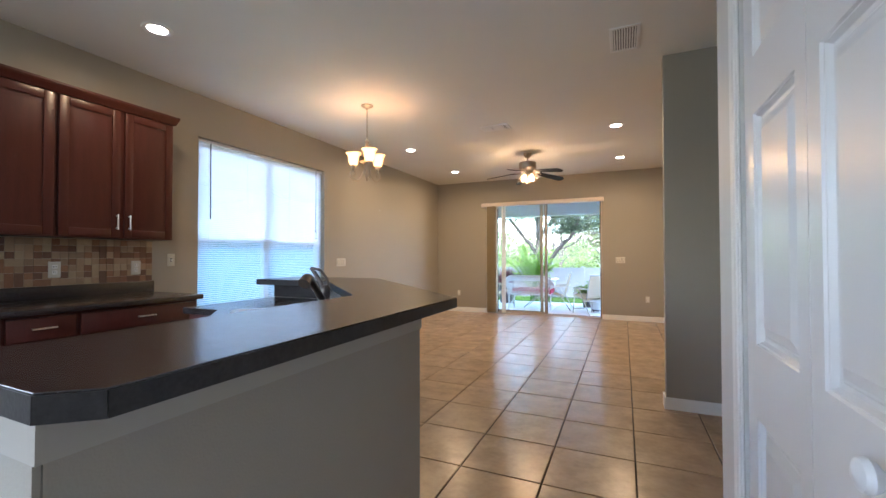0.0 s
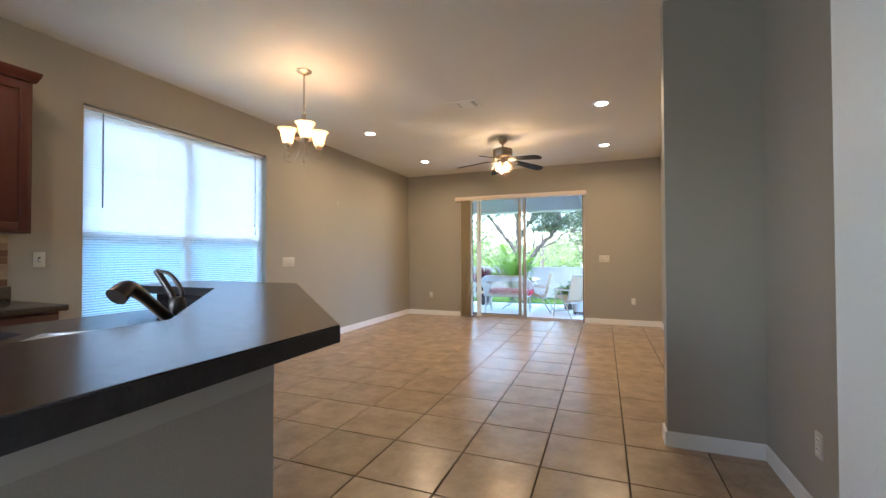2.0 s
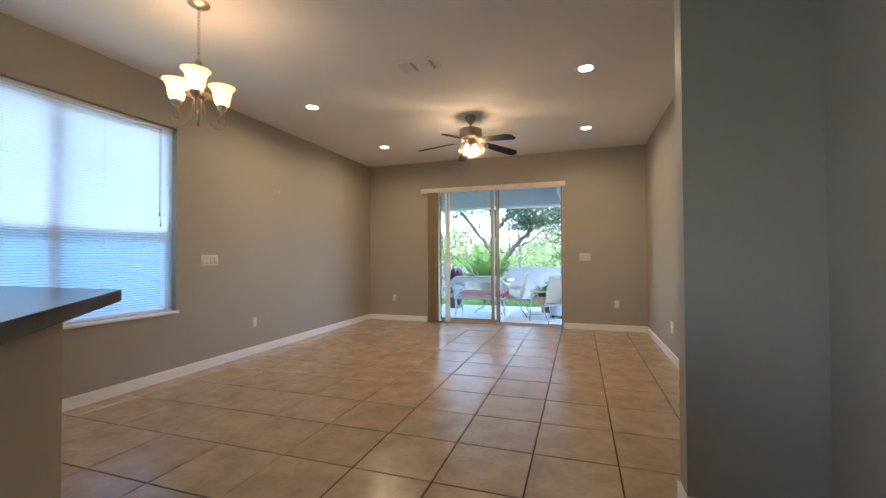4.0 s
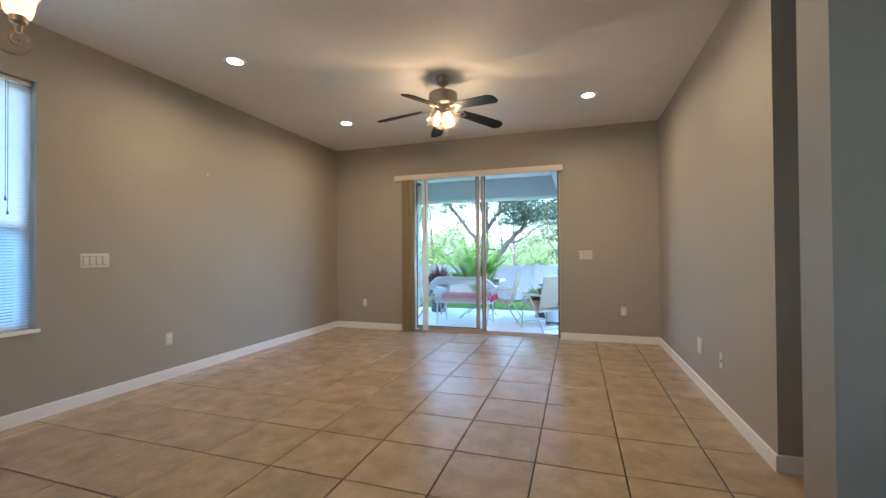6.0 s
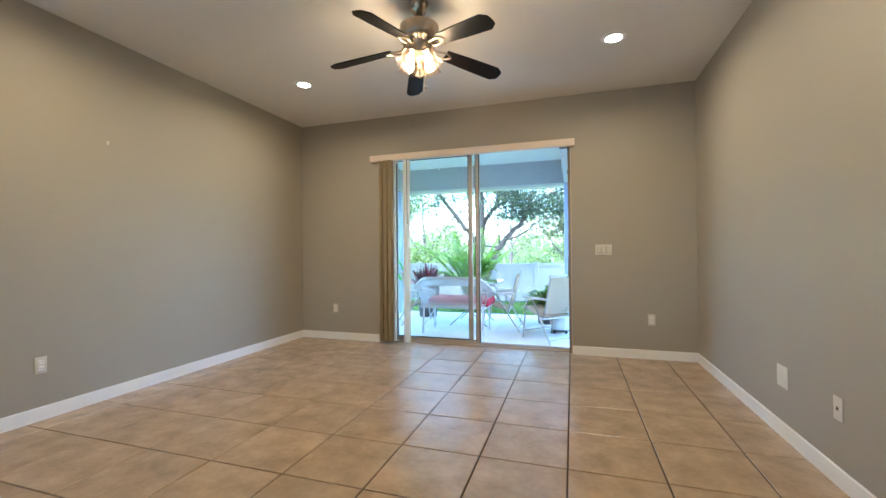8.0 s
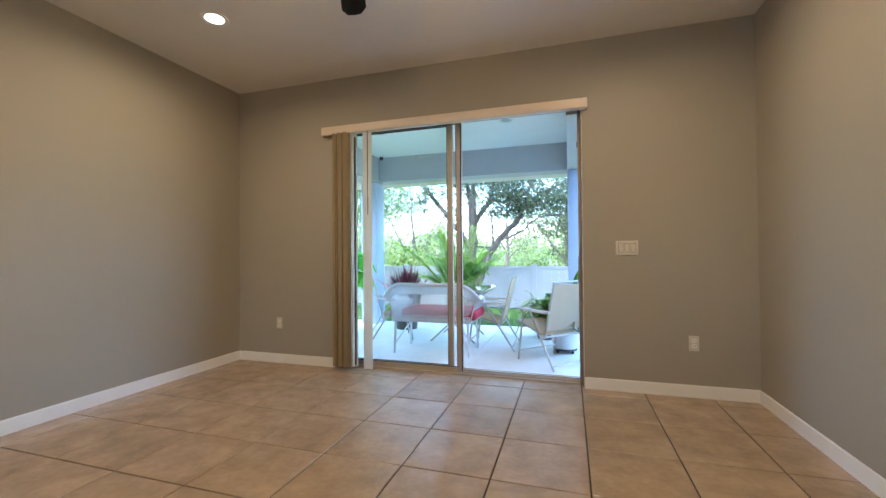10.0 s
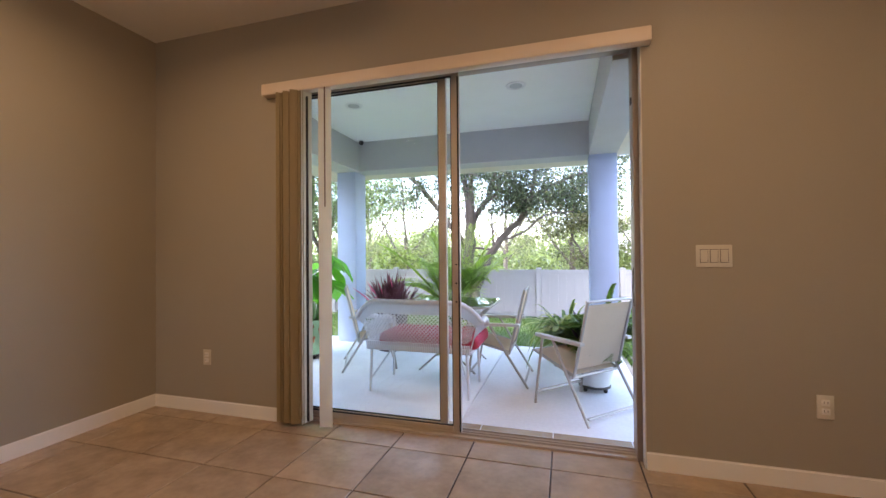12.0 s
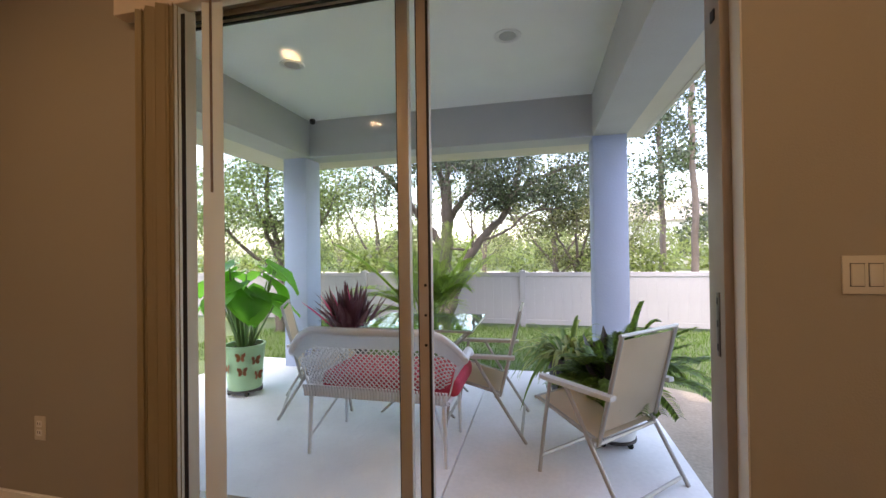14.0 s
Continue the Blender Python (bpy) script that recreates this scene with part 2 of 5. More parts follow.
M_glass = glass_mat("pane_glass", (0.99, 1.0, 0.985), ior=1.15)
M_tglass = glass_mat("table_glass", (0.80, 0.93, 0.88), 1.5)
M_fanshade = glass_mat("fan_shade", (1.0, 0.93, 0.84), 1.6, 0.15)
M_shade = thin_mat("frosted_shade", (0.95, 0.88, 0.78), 0.6)
M_bulb = emit_mat("bulb", (1.0, 0.66, 0.36), 2.0)
M_candisc = emit_mat("can_bulb", (1.0, 0.88, 0.70), 2.0)
M_blind = thin_mat("blind_slat", (0.84, 0.86, 0.87), 0.30, 0.4)
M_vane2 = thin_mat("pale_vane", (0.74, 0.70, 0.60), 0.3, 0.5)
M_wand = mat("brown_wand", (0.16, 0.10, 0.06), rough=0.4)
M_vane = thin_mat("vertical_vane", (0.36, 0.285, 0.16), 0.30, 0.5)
M_vinyl = mat("white_vinyl", (0.70, 0.69, 0.69), rough=0.4, vary=0.04, scale=3)
# grey stucco whose base colour carries the blue of the skylight
M_stucco = mat("sky_tinted_stucco", (0.46, 0.52, 0.66), rough=0.85, vary=0.06, scale=4, fine=0.05, bump=0.6, bump_scale=60)
M_beam = mat("beam_stucco", (0.52, 0.51, 0.50), rough=0.85, vary=0.06, scale=4, fine=0.05, bump=0.6, bump_scale=60)
M_lceil = mat("lanai_ceiling", (0.90, 0.90, 0.86), rough=0.85, vary=0.04, scale=3, bump=0.4, bump_scale=90)
M_soffit = mat("soffit", (0.70, 0.64, 0.54), rough=0.7, vary=0.05)
M_conc = mat("patio_concrete", (0.80, 0.785, 0.77), rough=0.7, vary=0.16, scale=2.6, fine=0.08, fine_scale=40, bump=0.2, bump_scale=90)
M_grass = mat("lawn", (0.085, 0.115, 0.038), rough=0.85, vary=0.35, scale=3, fine=0.35, fine_scale=60, bump=0.8, bump_scale=90)
M_blade_g = leaf_mat("grass_blade", (0.07, 0.13, 0.025), 0.4, 0.4)
M_dirt = mat("dirt", (0.33, 0.27, 0.20), rough=0.95, vary=0.3, scale=4, fine=0.3, fine_scale=40, bump=1.0, bump_scale=30)
M_bark = mat("bark", (0.105, 0.085, 0.07), rough=0.9, vary=0.35, scale=8, fine=0.3, fine_scale=40, bump=1.0, bump_scale=25, stretch=(1, 1, 0.35))
M_oak = leaf_mat("oak_leaf", (0.042, 0.060, 0.034), 0.30, 0.6)
M_shrub = leaf_mat("shrub_leaf", (0.075, 0.085, 0.035), 0.35, 0.6)
M_mid = leaf_mat("mid_leaf", (0.11, 0.13, 0.07), 0.42, 0.6)
M_grey = leaf_mat("silvery_leaf", (0.10, 0.14, 0.065), 0.42, 0.65)
M_far = leaf_mat("far_leaf", (0.12, 0.155, 0.06), 0.42, 0.5)
M_palm = leaf_mat("palm_leaf", (0.15, 0.225, 0.05), 0.42, 0.4)
M_fern = leaf_mat("fern_leaf", (0.11, 0.18, 0.045), 0.4, 0.5)
M_pale = leaf_mat("striped_leaf", (0.34, 0.37, 0.17), 0.35, 0.5)
M_ear = leaf_mat("big_leaf", (0.10, 0.29, 0.045), 0.5, 0.2)
M_ti = leaf_mat("purple_leaf", (0.12, 0.035, 0.06), 0.3, 0.75)
M_tipink = leaf_mat("pink_leaf", (0.55, 0.06, 0.22), 0.35, 0.25)
M_stem = mat("plant_stem", (0.10, 0.19, 0.05), rough=0.5, vary=0.2)
M_potg = mat("green_pot_glaze", (0.36, 0.55, 0.30), rough=0.3, vary=0.1, scale=5)
M_potw = mat("white_pot", (0.70, 0.70, 0.66), rough=0.35, vary=0.06)
M_potd = mat("dark_pot", (0.06, 0.05, 0.045), rough=0.5, vary=0.2)
M_soil = mat("soil", (0.05, 0.035, 0.025), rough=0.95, vary=0.4, scale=20, bump=1.0, bump_scale=60)
M_rust = mat("rust_metal", (0.42, 0.14, 0.06), rough=0.7, vary=0.3, scale=20)
M_wick = mat("white_wicker", (0.74, 0.75, 0.76), rough=0.5, vary=0.08, scale=20, bump=0.5, bump_scale=200)
M_cush = mat("red_cushion", (0.52, 0.045, 0.075), rough=0.85, vary=0.15, scale=12, fine=0.15, fine_scale=150, bump=0.4, bump_scale=250)
M_sling = mat("sling_cloth", (0.70, 0.57, 0.41), rough=0.8, vary=0.06, scale=6, fine=0.1, fine_scale=300, bump=0.5, bump_scale=350)
M_rod = mat("chair_tube", (0.42, 0.39, 0.34), rough=0.4, metal=0.3, vary=0.08, scale=15)
M_neigh = mat("neighbour_stucco", (0.72, 0.72, 0.70), rough=0.85, vary=0.06, scale=3, bump=0.4, bump_scale=60)
M_roof = mat("roof_shingle", (0.30, 0.27, 0.24), rough=0.9, vary=0.25, scale=8, bump=0.8, bump_scale=20)
M_sand = mat("pale_ground", (0.55, 0.52, 0.45), rough=0.9, vary=0.2, scale=1.0)

# ---- the house: walls, floor, ceiling ----
XL, XR, YB, YS = -3.90, 0.83, 8.545, -2.5
WIN = (2.77, 4.652, 0.652, 2.445)       # y0, y1, z0, z1
DOOR = (-2.74, -0.39, 2.368)          # x0, x1, top


def structure(name, boxes, material, label, category="wall"):
    bm = bm_new()
    for b in boxes:
        box(bm, *b)
    return tagged(part(name, bm, material), label, category, kind="structure")


floor = structure("floor", [(-4.0, 3.0, YS - 0.1, 8.70, -0.25, -0.006)], M_grout, "beige ceramic floor tiles with dark brown grout", "floor")
structure("ceiling", [(-4.08, 3.1, YS - 0.12, 8.76, CEIL, CEIL + 0.15)], M_ceil, "plain off-white painted ceiling with fine texture", "ceiling")
wy0, wy1, wz0, wz1 = WIN
SW = (-2.1, -0.6, 0.9, 2.2)          # opening added out of view for the side fill, behind the walk's start
structure("wall_left", [(XL - 0.2, XL, YS - 0.12, SW[0], -0.2, CEIL), (XL - 0.2, XL, SW[1], wy0, -0.2, CEIL), (XL - 0.2, XL, SW[0], SW[1], -0.2, SW[2]), (XL - 0.2, XL, SW[0], SW[1], SW[3], CEIL), (XL - 0.2, XL, wy1, 8.75, -0.2, CEIL), (XL - 0.2, XL, wy0, wy1, -0.2, wz0), (XL - 0.2, XL, wy0, wy1, wz1, CEIL)], M_wall, "greige painted wall with a wide window opening")
structure("wall_back", [(XL, DOOR[0], YB, 8.75, -0.2, CEIL), (DOOR[1], 1.03, YB, 8.75, -0.2, CEIL), (DOOR[0], DOOR[1], YB, 8.75, DOOR[2], CEIL)], M_wall, "greige painted wall with a sliding door opening")
structure("wall_right", [(XR, XR + 0.2, 5.40, YB, -0.2, CEIL)], M_wall, "greige painted living room side wall")
structure("wall_hall_north", [(XR + 0.2, 3.0, 5.40, 5.52, -0.2, CEIL)], M_wall, "greige painted hallway wall")
structure("wall_wing", [(0.305, 3.0, 3.79, 3.915, -0.2, CEIL)], M_wall, "greige painted wing wall end beside the hallway")
structure("wall_alcove", [(XR, XR + 0.12, 1.725, 3.79, -0.2, CEIL)], M_wall, "greige painted recess wall")
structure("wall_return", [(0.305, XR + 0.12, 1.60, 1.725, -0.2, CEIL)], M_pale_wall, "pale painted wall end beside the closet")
CD = (0.575, 1.435, 2.04)              # closet door y0, y1, top
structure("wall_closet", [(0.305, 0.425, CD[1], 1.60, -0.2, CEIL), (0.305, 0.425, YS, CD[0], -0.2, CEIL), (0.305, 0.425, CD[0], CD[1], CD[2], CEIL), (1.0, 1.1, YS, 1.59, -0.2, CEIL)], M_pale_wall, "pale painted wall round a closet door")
# the opening here is unseen, added to let the front fill in
structure("wall_south", [(XL, -2.6, YS - 0.12, YS, -0.2, CEIL), (-1.5, 3.0, YS - 0.12, YS, -0.2, CEIL), (-2.6, -1.5, YS - 0.12, YS, -0.2, 0.9), (-2.6, -1.5, YS - 0.12, YS, 2.2, CEIL)], M_wall, "greige painted wall with an unseen opening added for fill light")
structure("wall_hall_east", [(3.0, 3.1, 3.7, 5.6, -0.2, CEIL)], M_wall, "greige painted hallway end wall")

BASE = 0.095


def baseboard(x0, x1, y0, y1):
    bm = bm_new()
    vs = box(bm, x0, x1, y0, y1, 0.0, BASE)
    top = [e for e in bm.edges if all(v.co.z > BASE - 1e-5 for v in e.verts)]
    bmesh.ops.bevel(bm, geom=top, offset=0.006, segments=2, affect="EDGES")
    tagged(part("baseboard", bm, M_trim), "white painted wooden baseboard along the wall", "baseboard", kind="structure")


T = 0.014
baseboard(XL, XL + T, 2.6, YB)
baseboard(XL + T, DOOR[0], YB - T, YB)
baseboard(DOOR[1], XR, YB - T, YB)
baseboard(XR - T, XR, 5.40 - T, YB - T)
baseboard(XR, 3.0, 5.40 - T, 5.40)
baseboard(0.305 - T, XR, 3.79 - T, 3.79)
baseboard(0.305 - T, 0.305, 3.79, 3.915)
baseboard(0.305 - T, 3.0, 3.915, 3.915 + T)
baseboard(XR - T, XR, 1.725 + T, 3.79 - T)
baseboard(0.305 - T, XR, 1.725, 1.725 + T)
baseboard(0.305 - T, 0.305, 1.530, 1.725)

# ---- closet: folding door and casing ----
cas = thing("trim_closet", pose(0, 0, 0), "white moulded door casing round the closet", "door casing", kind="structure")


def casing(b, along):
    bm = bm_new()
    x0, x1, y0, y1, z0, z1 = b
    box(bm, 0.305 - 0.007, 0.305, y0, y1, z0, z1, bevel=0.004)
    if along == "z":
        box(bm, 0.305 - 0.013, 0.305 - 0.006, y0 + 0.008, y0 + 0.036, z0, z1, bevel=0.004)
        box(bm, 0.305 - 0.010, 0.305 - 0.006, y0 + 0.048, y0 + 0.066, z0, z1, bevel=0.003)
        box(bm, 0.305 - 0.011, 0.305 - 0.006, y1 - 0.040, y1 - 0.012, z0, z1, bevel=0.004)
    return part("casing", bm, M_trim, cas, smooth=True)


casing((0, 0, CD[1] + 0.004, CD[1] + 0.092, 0, CD[2] + 0.11), "z")
casing((0, 0, CD[0] - 0.127, CD[0] - 0.012, 0, CD[2] + 0.11), "z")
casing((0, 0, CD[0] - 0.012, CD[1] + 0.012, CD[2] - 0.005, CD[2] + 0.11), "y")
boxpart("jamb", (0.340, 0.424, CD[1] - 0.010, CD[1] - 0.001, 0, CD[2]), M_trim, cas)
boxpart("jamb", (0.310, 0.424, CD[0] + 0.001, CD[0] + 0.014, 0, CD[2]), M_trim, cas)


def panel_leaf(y0, y1, p0, p1, name):
    """A moulded leaf with three raised panels between p0 and p1, its face at x = 0.312."""
    xf, xb = 0.312, 0.346
    d = thing(name, pose(0, 0, 0), "white moulded folding closet door, closed", "closet door", kind="structure")
    z0, z1 = 0.015, 2.02
    bm = bm_new()
    box(bm, xf + 0.018, xb, y0, y1, z0, z1)
    part("core", bm, M_doorw, d)
    rows = [(0.20, 0.812), (1.002, 1.602), (1.752, 1.93)]
    bm = bm_new()
    box(bm, xf, xf + 0.018, y0, p0, z0, z1)
    box(bm, xf, xf + 0.018, p1, y1, z0, z1)
    edges = [z0] + [v for r in rows for v in r] + [z1]
    for a, b in zip(edges[::2], edges[1::2]):
        box(bm, xf, xf + 0.018, p0, p1, a, b)
    part("stile_and_rail", bm, M_doorw, d)
    for a, b in rows:
        bm = bm_new()

        def ring(off, depth):
            return [bm.verts.new((xf + depth, p0 + off if k in (0, 3) else p1 - off, a + off if k < 2 else b - off)) for k in range(4)]
        r = [ring(0.0, 0.0), ring(0.003, 0.005), ring(0.006, 0.005), ring(0.012, 0.015), ring(0.020, 0.0172), ring(0.026, 0.013), ring(0.030, 0.013), ring(0.054, 0.003)]
        for p, q in zip(r, r[1:]):
            for k in range(4):
                bm.faces.new((p[k], p[(k + 1) % 4], q[(k + 1) % 4], q[k]))
        bm.faces.new(r[-1])
        part("panel", bm, M_doorw, d)
    return d


panel_leaf(1.006, 1.420, 1.060, 1.342, "door_1")
leaf2 = panel_leaf(0.588, 1.002, 0.666, 0.948, "door_2")
bm = bm_new()
lathe(bm, [(0.020, 0.0), (0.020, 0.003), (0.009, 0.006), (0.008, 0.018), (0.018, 0.025), (0.023, 0.034), (0.020, 0.043), (0.010, 0.048), (0.0, 0.049)], 24, (0.312, 0.735, 0.955), Matrix.Rotation(radians(-90), 4, "Y"))
part("knob", bm, M_doorw, leaf2, "white round knob", smooth=True)

# ---- sliding glass door ----
sd = thing("door_3", pose(0, 0, 0), "sliding glass door pushed open in a pale metal frame", "sliding door", kind="structure")
dx0, dx1, dz = DOOR
F0, F1 = 8.62, 8.745
bm = bm_new()
box(bm, dx0, dx0 + 0.035, F0, F1, 0.0, dz, bevel=0.003)
box(bm, dx1 - 0.035, dx1, F0, F1, 0.0, dz, bevel=0.003)
box(bm, dx0 + 0.035, dx1 - 0.035, F0, F1, dz - 0.012, dz, bevel=0.003)
part("outer_frame", bm, M_jamb, sd, "brownish metal outer frame", smooth=True)
bm = bm_new()
box(bm, dx0 + 0.035, dx1 - 0.035, F0, F1, -0.02, 0.014, bevel=0.003)
for y in (F0 + 0.03, F0 + 0.062, F0 + 0.10):
    box(bm, dx0 + 0.035, dx1 - 0.035, y - 0.003, y + 0.003, 0.014, 0.028)
part("sill_track", bm, M_alu, sd, "pale metal sill track", smooth=True)
MID = -1.475


def sash(x0, x1, y0, y1, name):
    s = 0.052
    bm = bm_new()
    box(bm, x0, x0 + s, y0, y1, 0.02, dz - 0.012, bevel=0.004)
    box(bm, x1 - s, x1, y0, y1, 0.02, dz - 0.012, bevel=0.004)
    box(bm, x0 + s, x1 - s, y0 + 0.004, y1 - 0.004, 0.02, 0.058, bevel=0.003)
    box(bm, x0 + s, x1 - s, y0 + 0.004, y1 - 0.004, dz - 0.036, dz - 0.012, bevel=0.003)
    ob = part(name, bm, M_alu, sd, smooth=True)
    ym = (y0 + y1) / 2
    bm = bm_new()
    for a, b, c, d in ((x0 + s, x0 + s + 0.006, 0.058, dz - 0.036), (x1 - s - 0.006, x1 - s, 0.058, dz - 0.036)):
        box(bm, a, b, ym - 0.008, ym + 0.008, c, d)
    box(bm, x0 + s, x1 - s, ym - 0.008, ym + 0.008, 0.058, 0.063)
    box(bm, x0 + s, x1 - s, ym - 0.008, ym + 0.008, dz - 0.042, dz - 0.036)
    part("gasket", bm, M_seal, ob, "black rubber gasket")
    bm = bm_new()
    box(bm, x0 + s, x1 - s, ym - 0.002, ym + 0.002, 0.061, dz - 0.039)
    g = part("pane", bm, M_glass, ob, "clear glass pane")
    g.visible_shadow = False
    return ob


lsash = sash(dx0 + 0.035, MID - 0.075, F0 + 0.075, F0 + 0.110, "fixed_panel")
rsash = sash(dx0 + 0.060, MID + 0.026, F0 + 0.030, F0 + 0.065, "sliding_panel")
bm = bm_new()
box(bm, MID + 0.016, MID + 0.026, F0 + 0.024, F0 + 0.0295, 0.03, dz - 0.05)
part("weather_strip", bm, M_seal, rsash, "black weather strip")
for zz in (0.86, 0.98, 1.10):
    bm = bm_new()
    lathe(bm, [(0.0, 0), (0.006, 0), (0.006, 0.003), (0.0, 0.003)], 10, (MID + 0.002, F0 + 0.030, zz), Matrix.Rotation(radians(90), 4, "X"))
    part("screw", bm, M_seal, rsash)
bm = bm_new()
box(bm, dx1 - 0.039, dx1 - 0.0345, F0 + 0.034, F0 + 0.060, 0.86, 1.08, bevel=0.001)
strike = part("strike_plate", bm, M_bronze, sd, "worn metal strike plate on the jamb", smooth=True)
for zz in (0.89, 0.97, 1.05):
    boxpart("slot", (dx1 - 0.0398, dx1 - 0.0388, F0 + 0.042, F0 + 0.052, zz - 0.012, zz + 0.012), M_seal, strike)
bm = bm_new()
box(bm, dx1 - 0.041, dx1 - 0.0345, F0 + 0.030, F0 + 0.062, 2.02, 2.06, bevel=0.003)
part("bumper", bm, M_seal, sd, "dark rubber bumper", smooth=True)
# pale liners between wall edge and frame
for xa, xb in ((dx0 + 0.0005, dx0 + 0.006), (dx1 - 0.006, dx1 - 0.0005)):
    boxpart("liner", (xa, xb, YB + 0.001, F0 - 0.001, 0.0, dz), M_plate, sd, "pale painted jamb liner")
# head rail cover of the blinds
boxpart_v = boxpart("valance", (-2.834, -0.348, 8.475, YB - 0.001, 2.292, 2.372), mat("valance_cream", (0.70, 0.60, 0.50), rough=0.4, vary=0.03, scale=4), None, bevel=0.006)
tagged(boxpart_v, "cream blind valance mounted above the sliding door", "valance")
# bunched vertical blinds
vb = thing("vertical_blinds", pose(0, 0, 0), "tan vertical blinds bunched to one side of the door", "blinds")


def vane(x, y, turn, w=0.089, z0=0.03, z1=2.30, m=None):
    bm = bm_new()
    rows = []
    for k in range(7):
        u = (k / 6 - 0.5)
        lx, ly = u * w, 0.006 * (1 - 4 * u * u)
        c, s = math.cos(radians(turn)), math.sin(radians(turn))
        rows.append([bm.verts.new((x + lx * c - ly * s, y + lx * s + ly * c, z)) for z in (z0, z1)])
    for a, b in zip(rows, rows[1:]):
        bm.faces.new((a[0], b[0], b[1], a[1]))
    return part("vane", bm, m or M_vane, vb, smooth=True)


rng = random.Random(5)
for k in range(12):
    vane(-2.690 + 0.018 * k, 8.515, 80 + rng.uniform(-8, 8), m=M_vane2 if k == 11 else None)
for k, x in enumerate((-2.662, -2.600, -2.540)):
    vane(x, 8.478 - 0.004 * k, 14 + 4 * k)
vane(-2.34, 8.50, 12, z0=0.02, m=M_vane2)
for x in (-2.462, -2.452):
    bm = bm_new()
    tube(bm, [(x, 8.47, 2.24), (x, 8.47, 0.06)], 0.004, 6)
    part("cord", bm, M_seal, vb, "dark pull cord")
bm = bm_new()
tube(bm, [(-2.325, 8.475, 2.29), (-2.322, 8.472, 1.49)], 0.005, 8)
part("wand", bm, M_wand, vb, smooth=True)

# ---- kitchen window with blinds ----
wn1 = thing("window_1", pose(0, 0, 0), "wide white twin window with closed screens below", "window", kind="structure")
wx = XL - 0.16
bm = bm_new()
ym = (wy0 + wy1) / 2
for a, b, c, d in ((wy0, wy0 + 0.05, wz0, wz1), (wy1 - 0.05, wy1, wz0, wz1), (ym - 0.034, ym + 0.034, wz0, wz1)):
    box(bm, wx, wx + 0.07, a, b, c, d, bevel=0.004)
for a, b in ((wy0 + 0.05, ym - 0.034), (ym + 0.034, wy1 - 0.05)):
    for c, d in ((wz0, wz0 + 0.05), (wz1 - 0.05, wz1), (1.395, 1.437)):
        box(bm, wx, wx + 0.06, a, b, c, d, bevel=0.004)
part("window_frame", bm, M_vinyl, wn1, smooth=True)
M_screen = glass_mat("insect_screen", (0.60, 0.78, 0.88), 1.05)
for a, b in ((wy0 + 0.05, ym - 0.034), (ym + 0.034, wy1 - 0.05)):
    for c, d in ((wz0 + 0.05, 1.395), (1.437, wz1 - 0.05)):
        g = boxpart("pane", (wx + 0.028, wx + 0.032, a, b, c, d), M_glass, wn1, "clear glass pane")
        g.visible_shadow = False
    g = boxpart("insect_screen", (wx + 0.004, wx + 0.006, a, b, wz0 + 0.05, 1.395), M_screen, wn1, "grey insect screen")
    g.visible_shadow = False
boxpart("window_sill", (wx + 0.07, XL + 0.02, wy0 - 0.02, wy1 + 0.02, wz0 - 0.025, wz0 + 0.001), M_trim, wn1, bevel=0.005)
hb = thing("window_blind", pose(0, 0, 0), "white horizontal mini blind lowered over the window", "blinds")
bxc = XL - 0.055
boxpart("head_rail", (bxc - 0.016, bxc + 0.016, wy0 + 0.006, wy1 - 0.006, wz1 - 0.034, wz1 - 0.004), M_vinyl, hb, bevel=0.003)
boxpart("bottom_rail", (bxc - 0.013, bxc + 0.013, wy0 + 0.008, wy1 - 0.008, wz0 + 0.010, wz0 + 0.024), M_vinyl, hb, bevel=0.003)
slat_mesh = None
zz = wz0 + 0.04
tilt = radians(42)
while zz < wz1 - 0.04:
    if slat_mesh is None:
        bm = bm_new()
        rows = []
        for k in range(5):
            u = k / 4 - 0.5
            lx, lz = u * 0.025, 0.002 * (1 - 4 * u * u)
            rows.append([bm.verts.new((lx * math.cos(tilt) - lz * math.sin(tilt), y, lx * math.sin(tilt) + lz * math.cos(tilt))) for y in (wy0 + 0.008, wy1 - 0.008)])
        for a, b in zip(rows, rows[1:]):
            bm.faces.new((a[0], b[0], b[1], a[1]))
        ob = part("slat", bm, M_blind, hb, smooth=True)
        slat_mesh = ob.data
    else:
        ob = new("slat", slat_mesh)
        ob.parent = hb
    ob.location = (bxc, 0, zz)
    zz += 0.0212
for y in (wy0 + 0.15, wy0 + 0.62, wy1 - 0.62, wy1 - 0.15):
    bm = bm_new()
    tube(bm, [(bxc + 0.013, y, wz1 - 0.03), (bxc + 0.013, y, wz0 + 0.02)], 0.0012, 5)
    part("ladder_cord", bm, M_vinyl, hb)
bm = bm_new()
tube(bm, [(bxc + 0.040, wy0 + 0.145, wz1 - 0.04), (bxc + 0.042, wy0 + 0.145, 1.62)], 0.005, 6)
part("wand", bm, M_slot, hb, "dark tilt wand", smooth=True)
for dy in (0.0, 0.012):
    bm = bm_new()
    tube(bm, [(bxc + 0.040, wy1 - 0.15 - dy, wz1 - 0.04), (bxc + 0.040, wy1 - 0.15 - dy, 1.50 + dy * 8)], 0.0018, 5)
    lathe(bm, [(0.003, 0.03), (0.008, 0.0), (0.0, -0.002)], 8, (bxc + 0.040, wy1 - 0.15 - dy, 1.47 + dy * 8))
    part("pull_cord", bm, M_slot, hb)

